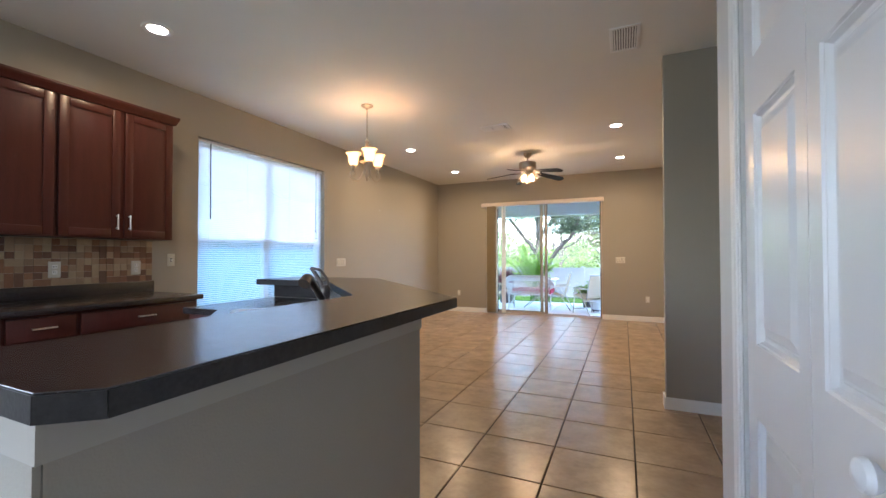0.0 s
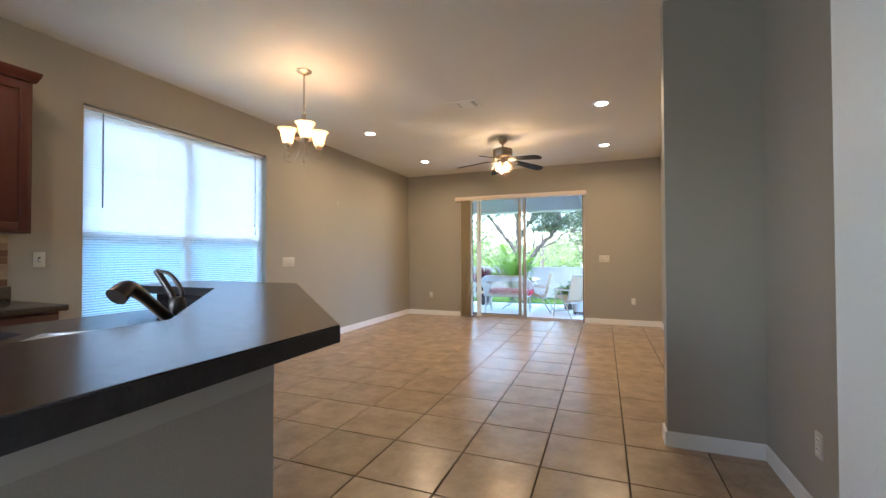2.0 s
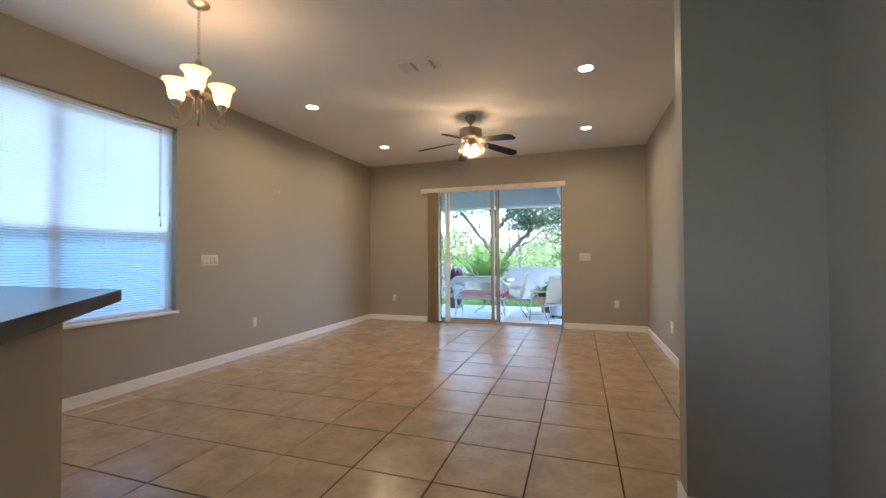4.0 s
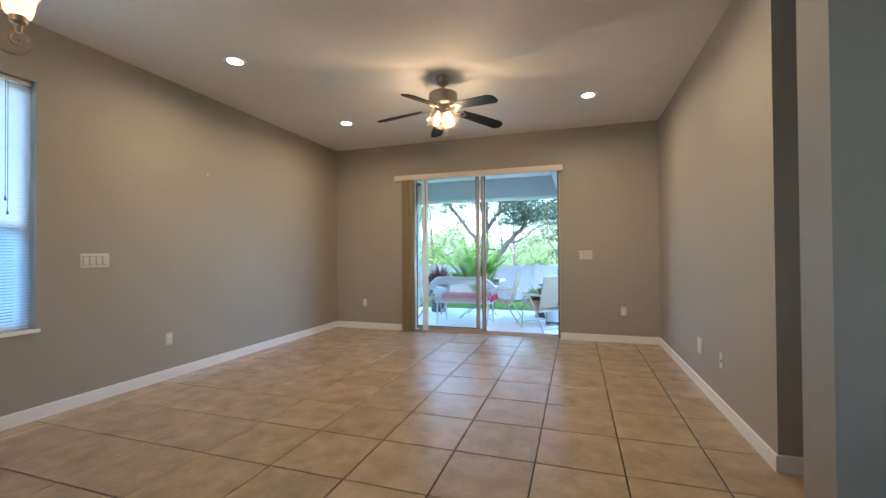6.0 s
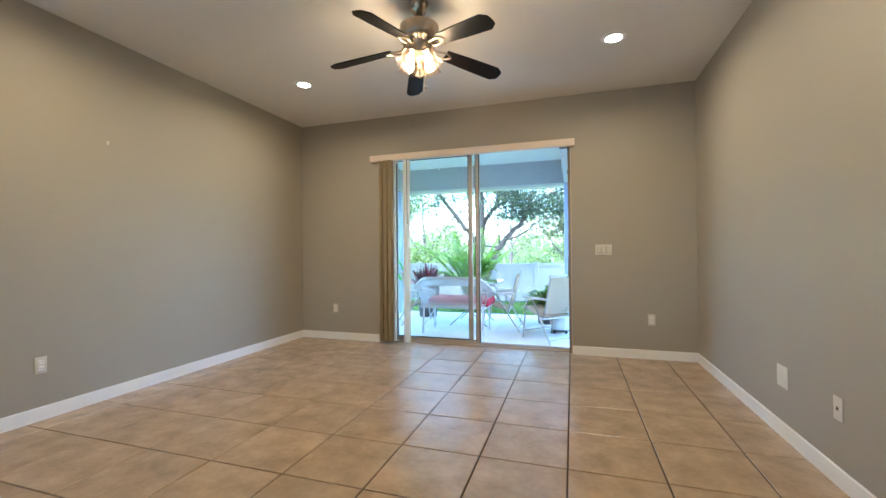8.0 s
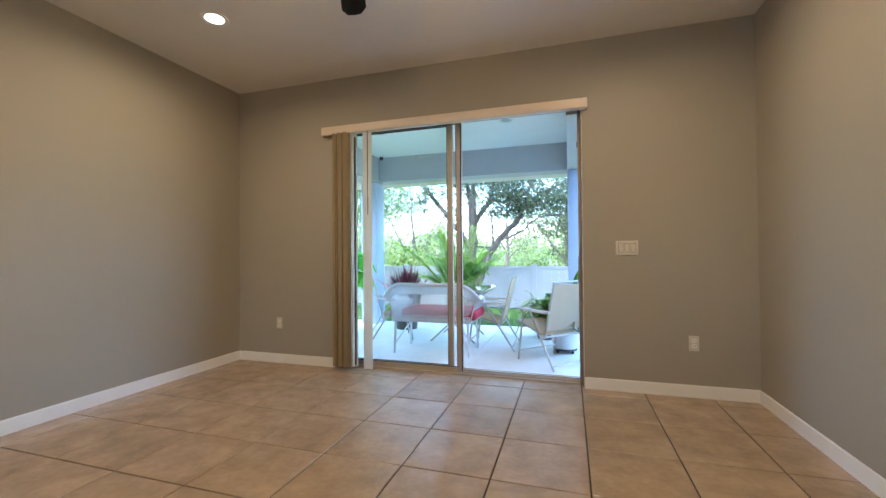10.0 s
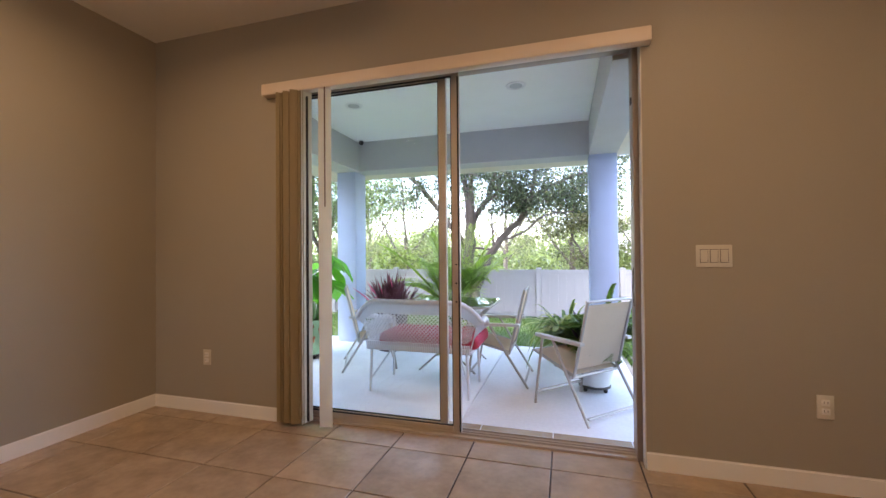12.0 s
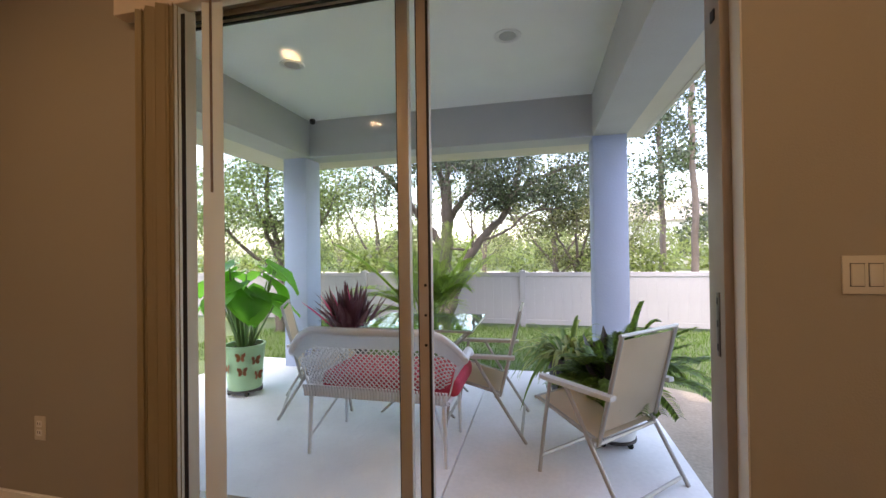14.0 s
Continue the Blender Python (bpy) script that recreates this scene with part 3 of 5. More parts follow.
# ---- ceiling lights and vents ----
for cx, cy in CANS:
    c = thing("recessed_light", pose(cx, cy, CEIL), "round recessed ceiling downlight, lit, white trim", "downlight", "recessed ceiling lights")
    bm = bm_new()
    open_lathe(bm, [(0.062, -0.001), (0.070, -0.007), (0.094, -0.006), (0.098, -0.0005)], 32)
    part("trim_ring", bm, M_trim, c, smooth=True)
    bm = bm_new()
    lathe(bm, [(0.0, -0.0045), (0.061, -0.0045), (0.061, -0.002), (0.0, -0.002)], 32)
    part("lens", bm, M_candisc, c, "glowing warm white lens")


M_duct = mat("duct_grey", (0.16, 0.155, 0.15), rough=0.8)


def vent(name, cx, cy, w, d, n, axis, label, opened=None):
    v = thing(name, pose(cx, cy, CEIL), label, "air vent")
    bm = bm_new()
    f = 0.026
    for b in ((-w / 2, w / 2, -d / 2, -d / 2 + f), (-w / 2, w / 2, d / 2 - f, d / 2), (-w / 2, -w / 2 + f, -d / 2 + f, d / 2 - f), (w / 2 - f, w / 2, -d / 2 + f, d / 2 - f)):
        box(bm, *b, -0.010, -0.0005, bevel=0.003)
    part("frame", bm, M_trim, v, smooth=True)
    boxpart("backing", (-w / 2 + f, w / 2 - f, -d / 2 + f, d / 2 - f, -0.0015, -0.0005), M_duct, v, "dark duct behind the slats")
    for k in range(n):
        u = (k + 0.5) / n - 0.5
        bm = bm_new()
        if axis == "x":
            c = u * (d - 2 * f)
            box(bm, -w / 2 + f, w / 2 - f, c - 0.006, c + 0.005, -0.009, -0.003)
        else:
            c = u * (w - 2 * f)
            h = 0.0055 if opened is None or k in opened else (w - 2 * f) / n / 2 - 0.0003
            box(bm, c - h, c + h, -d / 2 + f, d / 2 - f, -0.009, -0.003)
        part("slat", bm, M_trim, v)
    return v


vent("ceiling_vent", 0.02, 3.37, 0.21, 0.38, 9, "y", "white louvred air vent set in the ceiling")
v2 = vent("ceiling_vent", -1.48, 5.02, 0.36, 0.22, 12, "y", "white air vent with most louvres shut", opened=(4, 10, 11))

# ---- chandelier ----
ch = thing("chandelier", pose(CHAND[0], CHAND[1], 0), "three-arm nickel chandelier with lit frosted bell shades", "chandelier")
bm = bm_new()
lathe(bm, [(0.0, CEIL - 0.001), (0.065, CEIL - 0.001), (0.066, CEIL - 0.008), (0.045, CEIL - 0.022), (0.012, CEIL - 0.030), (0.008, CEIL - 0.045), (0.0, CEIL - 0.046)], 28)
part("canopy", bm, M_nickel, ch, smooth=True)
for k in range(13):
    bm = bm_new()
    zc = CEIL - 0.055 - 0.024 * k
    pts = []
    for j in range(12):
        a = 2 * math.pi * j / 12
        u, w2 = 0.008 * math.cos(a), 0.016 * math.sin(a)
        pts.append((u, 0, zc + w2) if k % 2 else (0, u, zc + w2))
    tube(bm, pts, 0.0022, 6, close=True)
    part("chain_link", bm, M_nickel, ch, smooth=True)
bm = bm_new()
lathe(bm, [(0.0, 2.50), (0.010, 2.495), (0.022, 2.47), (0.014, 2.44), (0.028, 2.41), (0.030, 2.385), (0.014, 2.35), (0.018, 2.31), (0.034, 2.275), (0.046, 2.255), (0.046, 2.245), (0.022, 2.225), (0.016, 2.15), (0.020, 2.10), (0.010, 2.07), (0.012, 2.055), (0.0, 2.04)], 24)
part("column", bm, M_nickel, ch, smooth=True)
bm = bm_new()
lathe(bm, [(0.02, 2.238), (0.068, 2.246), (0.078, 2.252), (0.078, 2.256), (0.066, 2.252), (0.02, 2.245)], 32)
part("plate", bm, M_shade, ch, "pale glass plate round the column", smooth=True)
M_glow = thin_mat("lit_shade", (0.93, 0.74, 0.52), 0.55)
_e = M_glow.node_tree.nodes["Principled BSDF"]
_e.inputs["Emission Color"].default_value = (1.0, 0.74, 0.46, 1)
_e.inputs["Emission Strength"].default_value = 0.035
for k in range(3):
    a = radians(-46 + 120 * k)
    c, s = math.cos(a), math.sin(a)
    R = 0.155
    bm = bm_new()
    prof = [(0.03, 2.250), (0.036, 2.19), (0.058, 2.115), (0.105, 2.062), (0.160, 2.062), (0.194, 2.105), (0.180, 2.152), (0.145, 2.158), (0.127, 2.128), (0.142, 2.104), (0.160, 2.112), (0.160, 2.128)]
    tube(bm, curve_pts([(r * c, r * s, z) for r, z in prof], 5), 0.0052, 8)
    part("arm", bm, M_nickel, ch, smooth=True)
    bm = bm_new()
    lathe(bm, [(0.0, 2.155), (0.012, 2.155), (0.014, 2.19), (0.030, 2.20), (0.033, 2.225), (0.0, 2.226)], 18, (R * c, R * s, 0))
    part("cup", bm, M_nickel, ch, smooth=True)
    bm = bm_new()
    open_lathe(bm, [(0.030, 2.222), (0.044, 2.235), (0.052, 2.265), (0.055, 2.295), (0.064, 2.33), (0.083, 2.353), (0.087, 2.355), (0.081, 2.349), (0.061, 2.326), (0.052, 2.293), (0.049, 2.265), (0.041, 2.238)], 28, (R * c, R * s, 0))
    part("shade", bm, M_glow, ch, "glowing frosted glass bell shade", smooth=True)
    bm = bm_new()
    lathe(bm, [(0.0, 2.24), (0.014, 2.245), (0.024, 2.28), (0.020, 2.31), (0.0, 2.322)], 14, (R * c, R * s, 0))
    part("bulb", bm, M_bulb, ch, smooth=True)
    lamp("chandelier_bulb", "POINT", CHAND_W, WARM, pose(CHAND[0] + R * c, CHAND[1] + R * s, 2.352), radius=0.022)

# ---- ceiling fan ----
fan = thing("ceiling_fan", pose(FAN[0], FAN[1], 0), "five-blade ceiling fan, dark blades, nickel motor, lit bulbs", "ceiling fan")
bm = bm_new()
lathe(bm, [(0.0, CEIL - 0.001), (0.066, CEIL - 0.001), (0.068, CEIL - 0.015), (0.050, CEIL - 0.06), (0.026, CEIL - 0.085), (0.0, CEIL - 0.086)], 28)
part("canopy", bm, M_nickel, fan, smooth=True)
bm = bm_new()
tube(bm, [(0, 0, CEIL - 0.08), (0, 0, 2.735)], 0.013, 12)
part("downrod", bm, M_nickel, fan, smooth=True)
bm = bm_new()
lathe(bm, [(0.0, 2.742), (0.03, 2.740), (0.045, 2.728), (0.118, 2.716), (0.136, 2.704), (0.138, 2.63), (0.130, 2.612), (0.120, 2.602), (0.085, 2.59), (0.070, 2.55), (0.066, 2.512), (0.040, 2.49), (0.0, 2.488)], 36)
part("motor", bm, M_nickel, fan, smooth=True)
bm = bm_new()
for k in range(28):
    a = 2 * math.pi * k / 28
    tube(bm, [(0.125 * math.cos(a), 0.125 * math.sin(a), 2.606), (0.090 * math.cos(a), 0.090 * math.sin(a), 2.580)], 0.005, 6)
part("rib_ring", bm, M_nickel, fan, smooth=True)
for k in range(5):
    a = 42.8 + 72 * k
    turn = Matrix.Rotation(radians(a), 4, "Z") @ Matrix.Rotation(radians(8), 4, "Y") @ Matrix.Rotation(radians(-13), 4, "X")
    bm = bm_new()
    outline = [(0.20, -0.050), (0.40, -0.062), (0.61, -0.068), (0.655, -0.038), (0.660, 0.0), (0.655, 0.038), (0.61, 0.068), (0.40, 0.062), (0.20, 0.050)]
    prism(bm, outline, -0.004, 0.004)
    bmesh.ops.transform(bm, matrix=Matrix.Translation((0, 0, 2.574)) @ turn, verts=bm.verts)
    blade = part("blade", bm, M_blade, fan, "dark stained wooden blade")
    bm = bm_new()
    tube(bm, curve_pts([(0.09, 0, 0.034), (0.13, 0.022, -0.012), (0.20, 0.030, -0.008), (0.245, 0.0, -0.007)], 5), 0.007, 8)
    tube(bm, curve_pts([(0.09, 0, 0.034), (0.13, -0.022, -0.012), (0.20, -0.030, -0.008), (0.245, 0.0, -0.007)], 5), 0.007, 8)
    bmesh.ops.transform(bm, matrix=Matrix.Translation((0, 0, 2.574)) @ turn, verts=bm.verts)
    part("bracket", bm, M_nickel, blade, "nickel scroll bracket", smooth=True)
for k in range(4):
    a = radians(66 + 90 * k)
    d = Vector((math.cos(a), math.sin(a), 0))
    tip = Matrix.Translation(Vector((0, 0, 2.520)) + d * 0.066) @ Matrix.Rotation(a, 4, "Z") @ Matrix.Rotation(radians(180 - 21), 4, "Y")
    bm = bm_new()
    tube(bm, curve_pts([(0, 0, 2.545), tuple(Vector((0, 0, 2.542)) + d * 0.045), tuple(Vector((0, 0, 2.525)) + d * 0.066)], 5), 0.008, 8)
    holder = part("light_arm", bm, M_nickel, fan, smooth=True)
    bm = bm_new()
    lathe(bm, [(0.0, -0.015), (0.024, -0.012), (0.027, 0.012), (0.0, 0.014)], 16)
    bmesh.ops.transform(bm, matrix=tip, verts=bm.verts)
    part("socket", bm, M_nickel, holder, smooth=True)
    bm = bm_new()
    open_lathe(bm, [(0.026, 0.0), (0.050, 0.018), (0.063, 0.050), (0.067, 0.088), (0.075, 0.112), (0.082, 0.122), (0.080, 0.122), (0.073, 0.111), (0.065, 0.088), (0.061, 0.050)], 28)
    bmesh.ops.transform(bm, matrix=tip, verts=bm.verts)
    g = part("glass_shade", bm, M_fanshade, fan, "clear amber-lit glass bell shade", smooth=True)
    g.visible_shadow = False
    bm = bm_new()
    lathe(bm, [(0.0, 0.015), (0.012, 0.018), (0.018, 0.04), (0.024, 0.07), (0.018, 0.09), (0.0, 0.097)], 14)
    bmesh.ops.transform(bm, matrix=tip, verts=bm.verts)
    part("bulb", bm, M_bulb, fan, smooth=True)
    p = Matrix.Translation((FAN[0], FAN[1], 0)) @ tip @ Vector((0, 0, 0.114))
    lamp("fan_bulb", "POINT", FAN_W, WARM, pose(*p), radius=0.012)
bm = bm_new()
tube(bm, [(0.02, 0.03, 2.49), (0.03, 0.045, 2.30)], 0.0015, 5)
lathe(bm, [(0.0, 0.0), (0.007, 0.006), (0.007, 0.016), (0.0, 0.022)], 10, (0.03, 0.045, 2.285))
part("pull_chain", bm, M_nickel, fan, smooth=True)


# ---- plates on the walls ----
def plate(name, at, turn, w, h, label, category, inner):
    """A wall plate; at local -y is the room."""
    p = thing(name, pose(*at, 0, 0, turn), label, category)
    boxpart("cover", (-w / 2, w / 2, -0.006, 0.0, -h / 2, h / 2), M_plate, p, bevel=0.003)
    if inner == "outlet":
        for z in (-0.021, 0.021):
            boxpart("socket", (-0.017, 0.017, -0.009, -0.005, z - 0.015, z + 0.015), M_trim, p, bevel=0.003)
            for x in (-0.007, 0.007):
                boxpart("slot", (x - 0.0015, x + 0.0015, -0.0096, -0.0085, z - 0.003, z + 0.008), M_slot, p)
    elif inner == "rocker":
        n = max(1, round((w - 0.02) / 0.046)) if w > 0.08 else 1
        for k in range(n):
            x = (k - (n - 1) / 2) * 0.046
            boxpart("gap", (x - 0.0185, x + 0.0185, -0.0066, -0.0055, -0.0352, 0.0352), M_slot, p)
            boxpart("rocker", (x - 0.0165, x + 0.0165, -0.010, -0.005, -0.033, 0.033), M_plate, p, bevel=0.002)
    elif inner == "toggle":
        n = max(1, round(w / 0.046) - 1)
        for k in range(n):
            x = (k - (n - 1) / 2) * 0.046
            boxpart("toggle", (x - 0.005, x + 0.005, -0.018, -0.005, -0.012, 0.004), M_trim, p, bevel=0.002)
            boxpart("slot", (x - 0.007, x + 0.007, -0.0068, -0.0055, -0.016, 0.016), M_slot, p)
    elif inner == "jack":
        boxpart("jack", (-0.008, 0.008, -0.008, -0.005, -0.008, 0.008), M_slot, p)
    return p


LEFT, BACK, RIGHT, FRONT = 90, 0, -90, 0
plate("light_switch", (-0.06, YB, 1.147), BACK, 0.165, 0.115, "white triple rocker switch plate beside the sliding door", "switch", "rocker")
plate("wall_outlet", (0.40, YB, 0.41), BACK, 0.07, 0.115, "white duplex outlet low on the wall", "outlet", "outlet")
plate("wall_outlet", (-3.385, YB, 0.41), BACK, 0.07, 0.115, "white duplex outlet low on the wall", "outlet", "outlet")
plate("wall_outlet", (XL, 5.665, 0.38), LEFT, 0.07, 0.115, "white duplex outlet low on the wall", "outlet", "outlet")
plate("light_switch", (XL, 5.03, 1.14), LEFT, 0.21, 0.115, "white four-gang switch plate on the wall", "switch", "rocker")
plate("light_switch", (XL, 2.505, 1.20), LEFT, 0.07, 0.115, "white single toggle switch beside the window", "switch", "toggle")
plate("wall_hook", (XL, 6.095, 2.03), LEFT, 0.014, 0.03, "small white hook high on the wall", "hook", "")
plate("light_switch", (0.99, 5.40, 1.14), FRONT, 0.075, 0.12, "white single rocker switch on the hallway wall", "switch", "rocker")
plate("blank_plate", (XR, 6.81, 0.365), RIGHT, 0.13, 0.13, "white square blank plate low on the wall", "wall plate", "")
plate("wall_jack", (XR, 6.265, 0.37), RIGHT, 0.07, 0.115, "white cable jack plate low on the wall", "wall jack", "jack")
plate("wall_outlet", (XR, 3.16, 0.36), RIGHT, 0.07, 0.115, "white duplex outlet low in the recess", "outlet", "outlet")

# ---- kitchen peninsula ----
BAR_Z0, BAR_Z1 = 1.019, 1.059
bar_outline = [(-0.69, 0.31), (-0.628, 0.362), (-0.642, 1.63), (-1.705, 2.70), (-1.75, 2.74), (-2.565, 2.74), (-2.565, 2.31), (-1.885, 2.31), (-1.10, 1.545), (-1.10, 0.31)]
bar = thing("bar_top", pose(0, 0, 0), "dark speckled laminate raised bar top", "counter")
bm = bm_new()
prism(bm, bar_outline, BAR_Z0, BAR_Z1, bevel=0.001)
part("slab", bm, M_lam, bar)
for (xa, ya), (xb, yb) in zip(bar_outline, bar_outline[1:] + bar_outline[:1]):
    ln = math.hypot(xb - xa, yb - ya)
    nx, ny = (yb - ya) / ln * 0.002, (xa - xb) / ln * 0.002
    bm = bm_new()
    prism(bm, [(xa, ya), (xa + nx, ya + ny), (xb + nx, yb + ny), (xb, yb)], BAR_Z0 - 0.001, BAR_Z1 - 0.0035)
    part("edge_strip", bm, M_edge, bar, "mottled black laminate edge")
wall_outline = [(-0.787, 0.36), (-0.787, 1.575), (-1.80, 2.59), (-2.54, 2.59), (-2.54, 2.47), (-1.85, 2.47), (-0.907, 1.527), (-0.907, 0.36)]
bm = bm_new()
prism(bm, wall_outline, 0.0, BAR_Z0)
tagged(part("half_wall", bm, M_wall), "greige painted half wall under the bar", "half wall", kind="structure")
bm = bm_new()
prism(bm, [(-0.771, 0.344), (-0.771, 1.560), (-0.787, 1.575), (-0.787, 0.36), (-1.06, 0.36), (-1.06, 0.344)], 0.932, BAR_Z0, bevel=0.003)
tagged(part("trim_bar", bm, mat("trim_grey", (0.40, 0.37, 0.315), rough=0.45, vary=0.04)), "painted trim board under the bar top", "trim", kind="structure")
structure("wall_bar_end", [(-1.06, -0.789, 0.348, 0.358, 0.0, 0.931)], M_wall, "greige painted end of the bar half wall")
# dark splash between counter and bar
bm = bm_new()
prism(bm, [(-0.909, 0.38), (-0.909, 1.525), (-1.852, 2.468), (-2.535, 2.468), (-2.535, 2.453), (-1.858, 2.453), (-0.924, 1.519), (-0.924, 0.38)], 0.915, BAR_Z0)
tagged(part("splash_panel", bm, M_lam), "dark laminate splash behind the sink", "splashback")
# lower counter round the sink
SK = (-1.52, 1.66)
bm = bm_new()
low = [(-0.926, 0.36), (-0.926, 1.518), (-1.859, 2.451), (-2.53, 2.451), (-2.53, 1.72), (-2.22, 1.72), (-1.62, 1.12), (-1.62, 0.36)]
prism(bm, low, 0.875, 0.913, bevel=0.004)
tagged(part("kitchen_counter", bm, M_lam), "dark laminate lower counter on the peninsula", "counter")
bm = bm_new()
prism(bm, [(-0.908, 0.38), (-0.908, 1.525), (-1.851, 2.468), (-2.51, 2.468), (-2.51, 1.75), (-2.23, 1.75), (-1.59, 1.11), (-1.59, 0.38)], 0.0, 0.874)
tagged(part("peninsula_cabinet", bm, M_wood), "cherry base cabinet under the peninsula counter", "cabinet")
# sink, set diagonally in the corner
sk = thing("kitchen_sink", pose(-1.74, 1.68, 0.913, 0, 0, -45), "steel sink rim set in the corner counter", "sink")
bm = bm_new()
for b in ((-0.30, 0.30, -0.22, -0.195), (-0.30, 0.30, 0.195, 0.22), (-0.30, -0.275, -0.195, 0.195), (0.275, 0.30, -0.195, 0.195), (-0.012, 0.012, -0.195, 0.195)):
    box(bm, *b, 0.001, 0.008, bevel=0.003)
part("rim", bm, M_steel, sk, smooth=True)
bm = bm_new()
box(bm, -0.274, -0.013, -0.194, 0.194, 0.0005, 0.003)
box(bm, 0.013, 0.274, -0.194, 0.194, 0.0005, 0.003)
part("basin", bm, M_steel, sk)
# tap
tp = thing("kitchen_tap", pose(-1.54, 1.875, 0.914, 0, 0, 16), "dark bronze kitchen tap with pull-out spout", "tap")
bm = bm_new()
lathe(bm, [(0.0, 0.0), (0.034, 0.0), (0.034, 0.006), (0.027, 0.015), (0.026, 0.10), (0.029, 0.12), (0.026, 0.145), (0.018, 0.155), (0.0, 0.158)], 22)
part("body", bm, M_bronze, tp, smooth=True)
bm = bm_new()
tube(bm, curve_pts([(0.0, -0.012, 0.055), (0.0, -0.09, 0.120), (0.0, -0.165, 0.180), (0.0, -0.215, 0.205), (0.0, -0.255, 0.180)], 6), [0.019 + 0.012 * max(0, (k - 10) / 14) for k in range(25)], 14)
part("spout", bm, M_bronze, tp, smooth=True)
bm = bm_new()
tube(bm, curve_pts([(0.012, 0.006, 0.145), (0.010, 0.004, 0.185), (-0.030, 0.0, 0.238), (-0.085, 0.0, 0.252)], 6), 0.0075, 10)
tube(bm, curve_pts([(-0.016, 0.0, 0.145), (-0.030, 0.0, 0.175), (-0.062, 0.0, 0.222), (-0.085, 0.0, 0.252)], 6), 0.0115, 10)
part("handle", bm, M_bronze, tp, smooth=True)


# ---- kitchen cabinets on the long wall ----
def shaker(parent, x, y0, y1, z0, z1, handle=None):
    """A framed door with a raised field, its face at x."""
    bm = bm_new()
    w = 0.058
    box(bm, x - 0.019, x - 0.010, y0, y1, z0, z1)
    for b in ((y0, y0 + w, z0, z1), (y1 - w, y1, z0, z1), (y0 + w, y1 - w, z0, z0 + w), (y0 + w, y1 - w, z1 - w, z1)):
        box(bm, x - 0.010, x, b[0], b[1], b[2], b[3], bevel=0.003)

    def ring(off, depth):
        return [bm.verts.new((x + depth, y0 + w + off if k in (0, 3) else y1 - w - off, z0 + w + off if k < 2 else z1 - w - off)) for k in range(4)]
    r = [ring(0.0, -0.0095), ring(0.010, -0.0095), ring(0.040, -0.003)]
    for p, q in zip(r, r[1:]):
        for k in range(4):
            bm.faces.new((p[k], p[(k + 1) % 4], q[(k + 1) % 4], q[k]))
    bm.faces.new(r[-1])
    d = part("door", bm, M_wood, parent, smooth=True)
    if handle:
        bar_handle(d, x, handle, "z")
    return d


def bar_handle(parent, x, at, along, length=0.12):
    y, z = at
    bm = bm_new()
    h = length / 2
    pts = [(x, y, z - h * 0.8), (x + 0.028, y, z - h * 0.8), (x + 0.028, y, z + h * 0.8), (x, y, z + h * 0.8)] if along == "z" else [(x, y - h * 0.8, z), (x + 0.028, y - h * 0.8, z), (x + 0.028, y + h * 0.8, z), (x, y + h * 0.8, z)]
    tube(bm, pts[:2], 0.0045, 8)
    tube(bm, pts[2:], 0.0045, 8)
    tube(bm, [(x + 0.028, y, z - h), (x + 0.028, y, z + h)] if along == "z" else [(x + 0.028, y - h, z), (x + 0.028, y + h, z)], 0.0055, 10)
    part("handle", bm, M_steel, parent, "slim brushed steel bar handle", smooth=True)


UX = -3.61
for y0, y1 in ((1.535, 2.345), (0.725, 1.533), (-0.085, 0.723)):
    u = thing("wall_cabinet", pose(0, 0, 0), "dark cherry wall cabinet with two framed doors", "cabinet", "kitchen wall cabinets")
    boxpart("body", (XL + 0.001, UX - 0.021, y0, y1, 1.375, 2.41), M_wood, u)
    m = (y0 + y1) / 2 + 0.006
    shaker(u, UX, y0 + 0.012, m - 0.016, 1.385, 2.375, (m - 0.043, 1.50))
    shaker(u, UX, m + 0.016, y1 - 0.012, 1.385, 2.375, (m + 0.043, 1.50))
bm = bm_new()
prof = [(UX - 0.02, 2.385), (UX - 0.002, 2.385), (UX + 0.006, 2.40), (UX + 0.022, 2.425), (UX + 0.028, 2.44), (UX + 0.028, 2.453), (UX - 0.02, 2.453)]
for (y0, y1) in ((-0.04, 2.36),):
    a = [bm.verts.new((x, y0, z)) for x, z in prof]
    b = [bm.verts.new((x + 0.0, y1 + (x - UX) * 0.6, z)) for x, z in prof]
    n = len(prof)
    for k in range(n):
        bm.faces.new((a[k], a[(k + 1) % n], b[(k + 1) % n], b[k]))
    bm.faces.new(a)
    bm.faces.new(list(reversed(b)))
box(bm, XL + 0.001, UX - 0.02, 2.337, 2.362, 2.405, 2.452, bevel=0.004)
tagged(part("crown_moulding", bm, M_wood), "dark cherry crown moulding on the wall cabinets", "moulding")
CX = -3.28
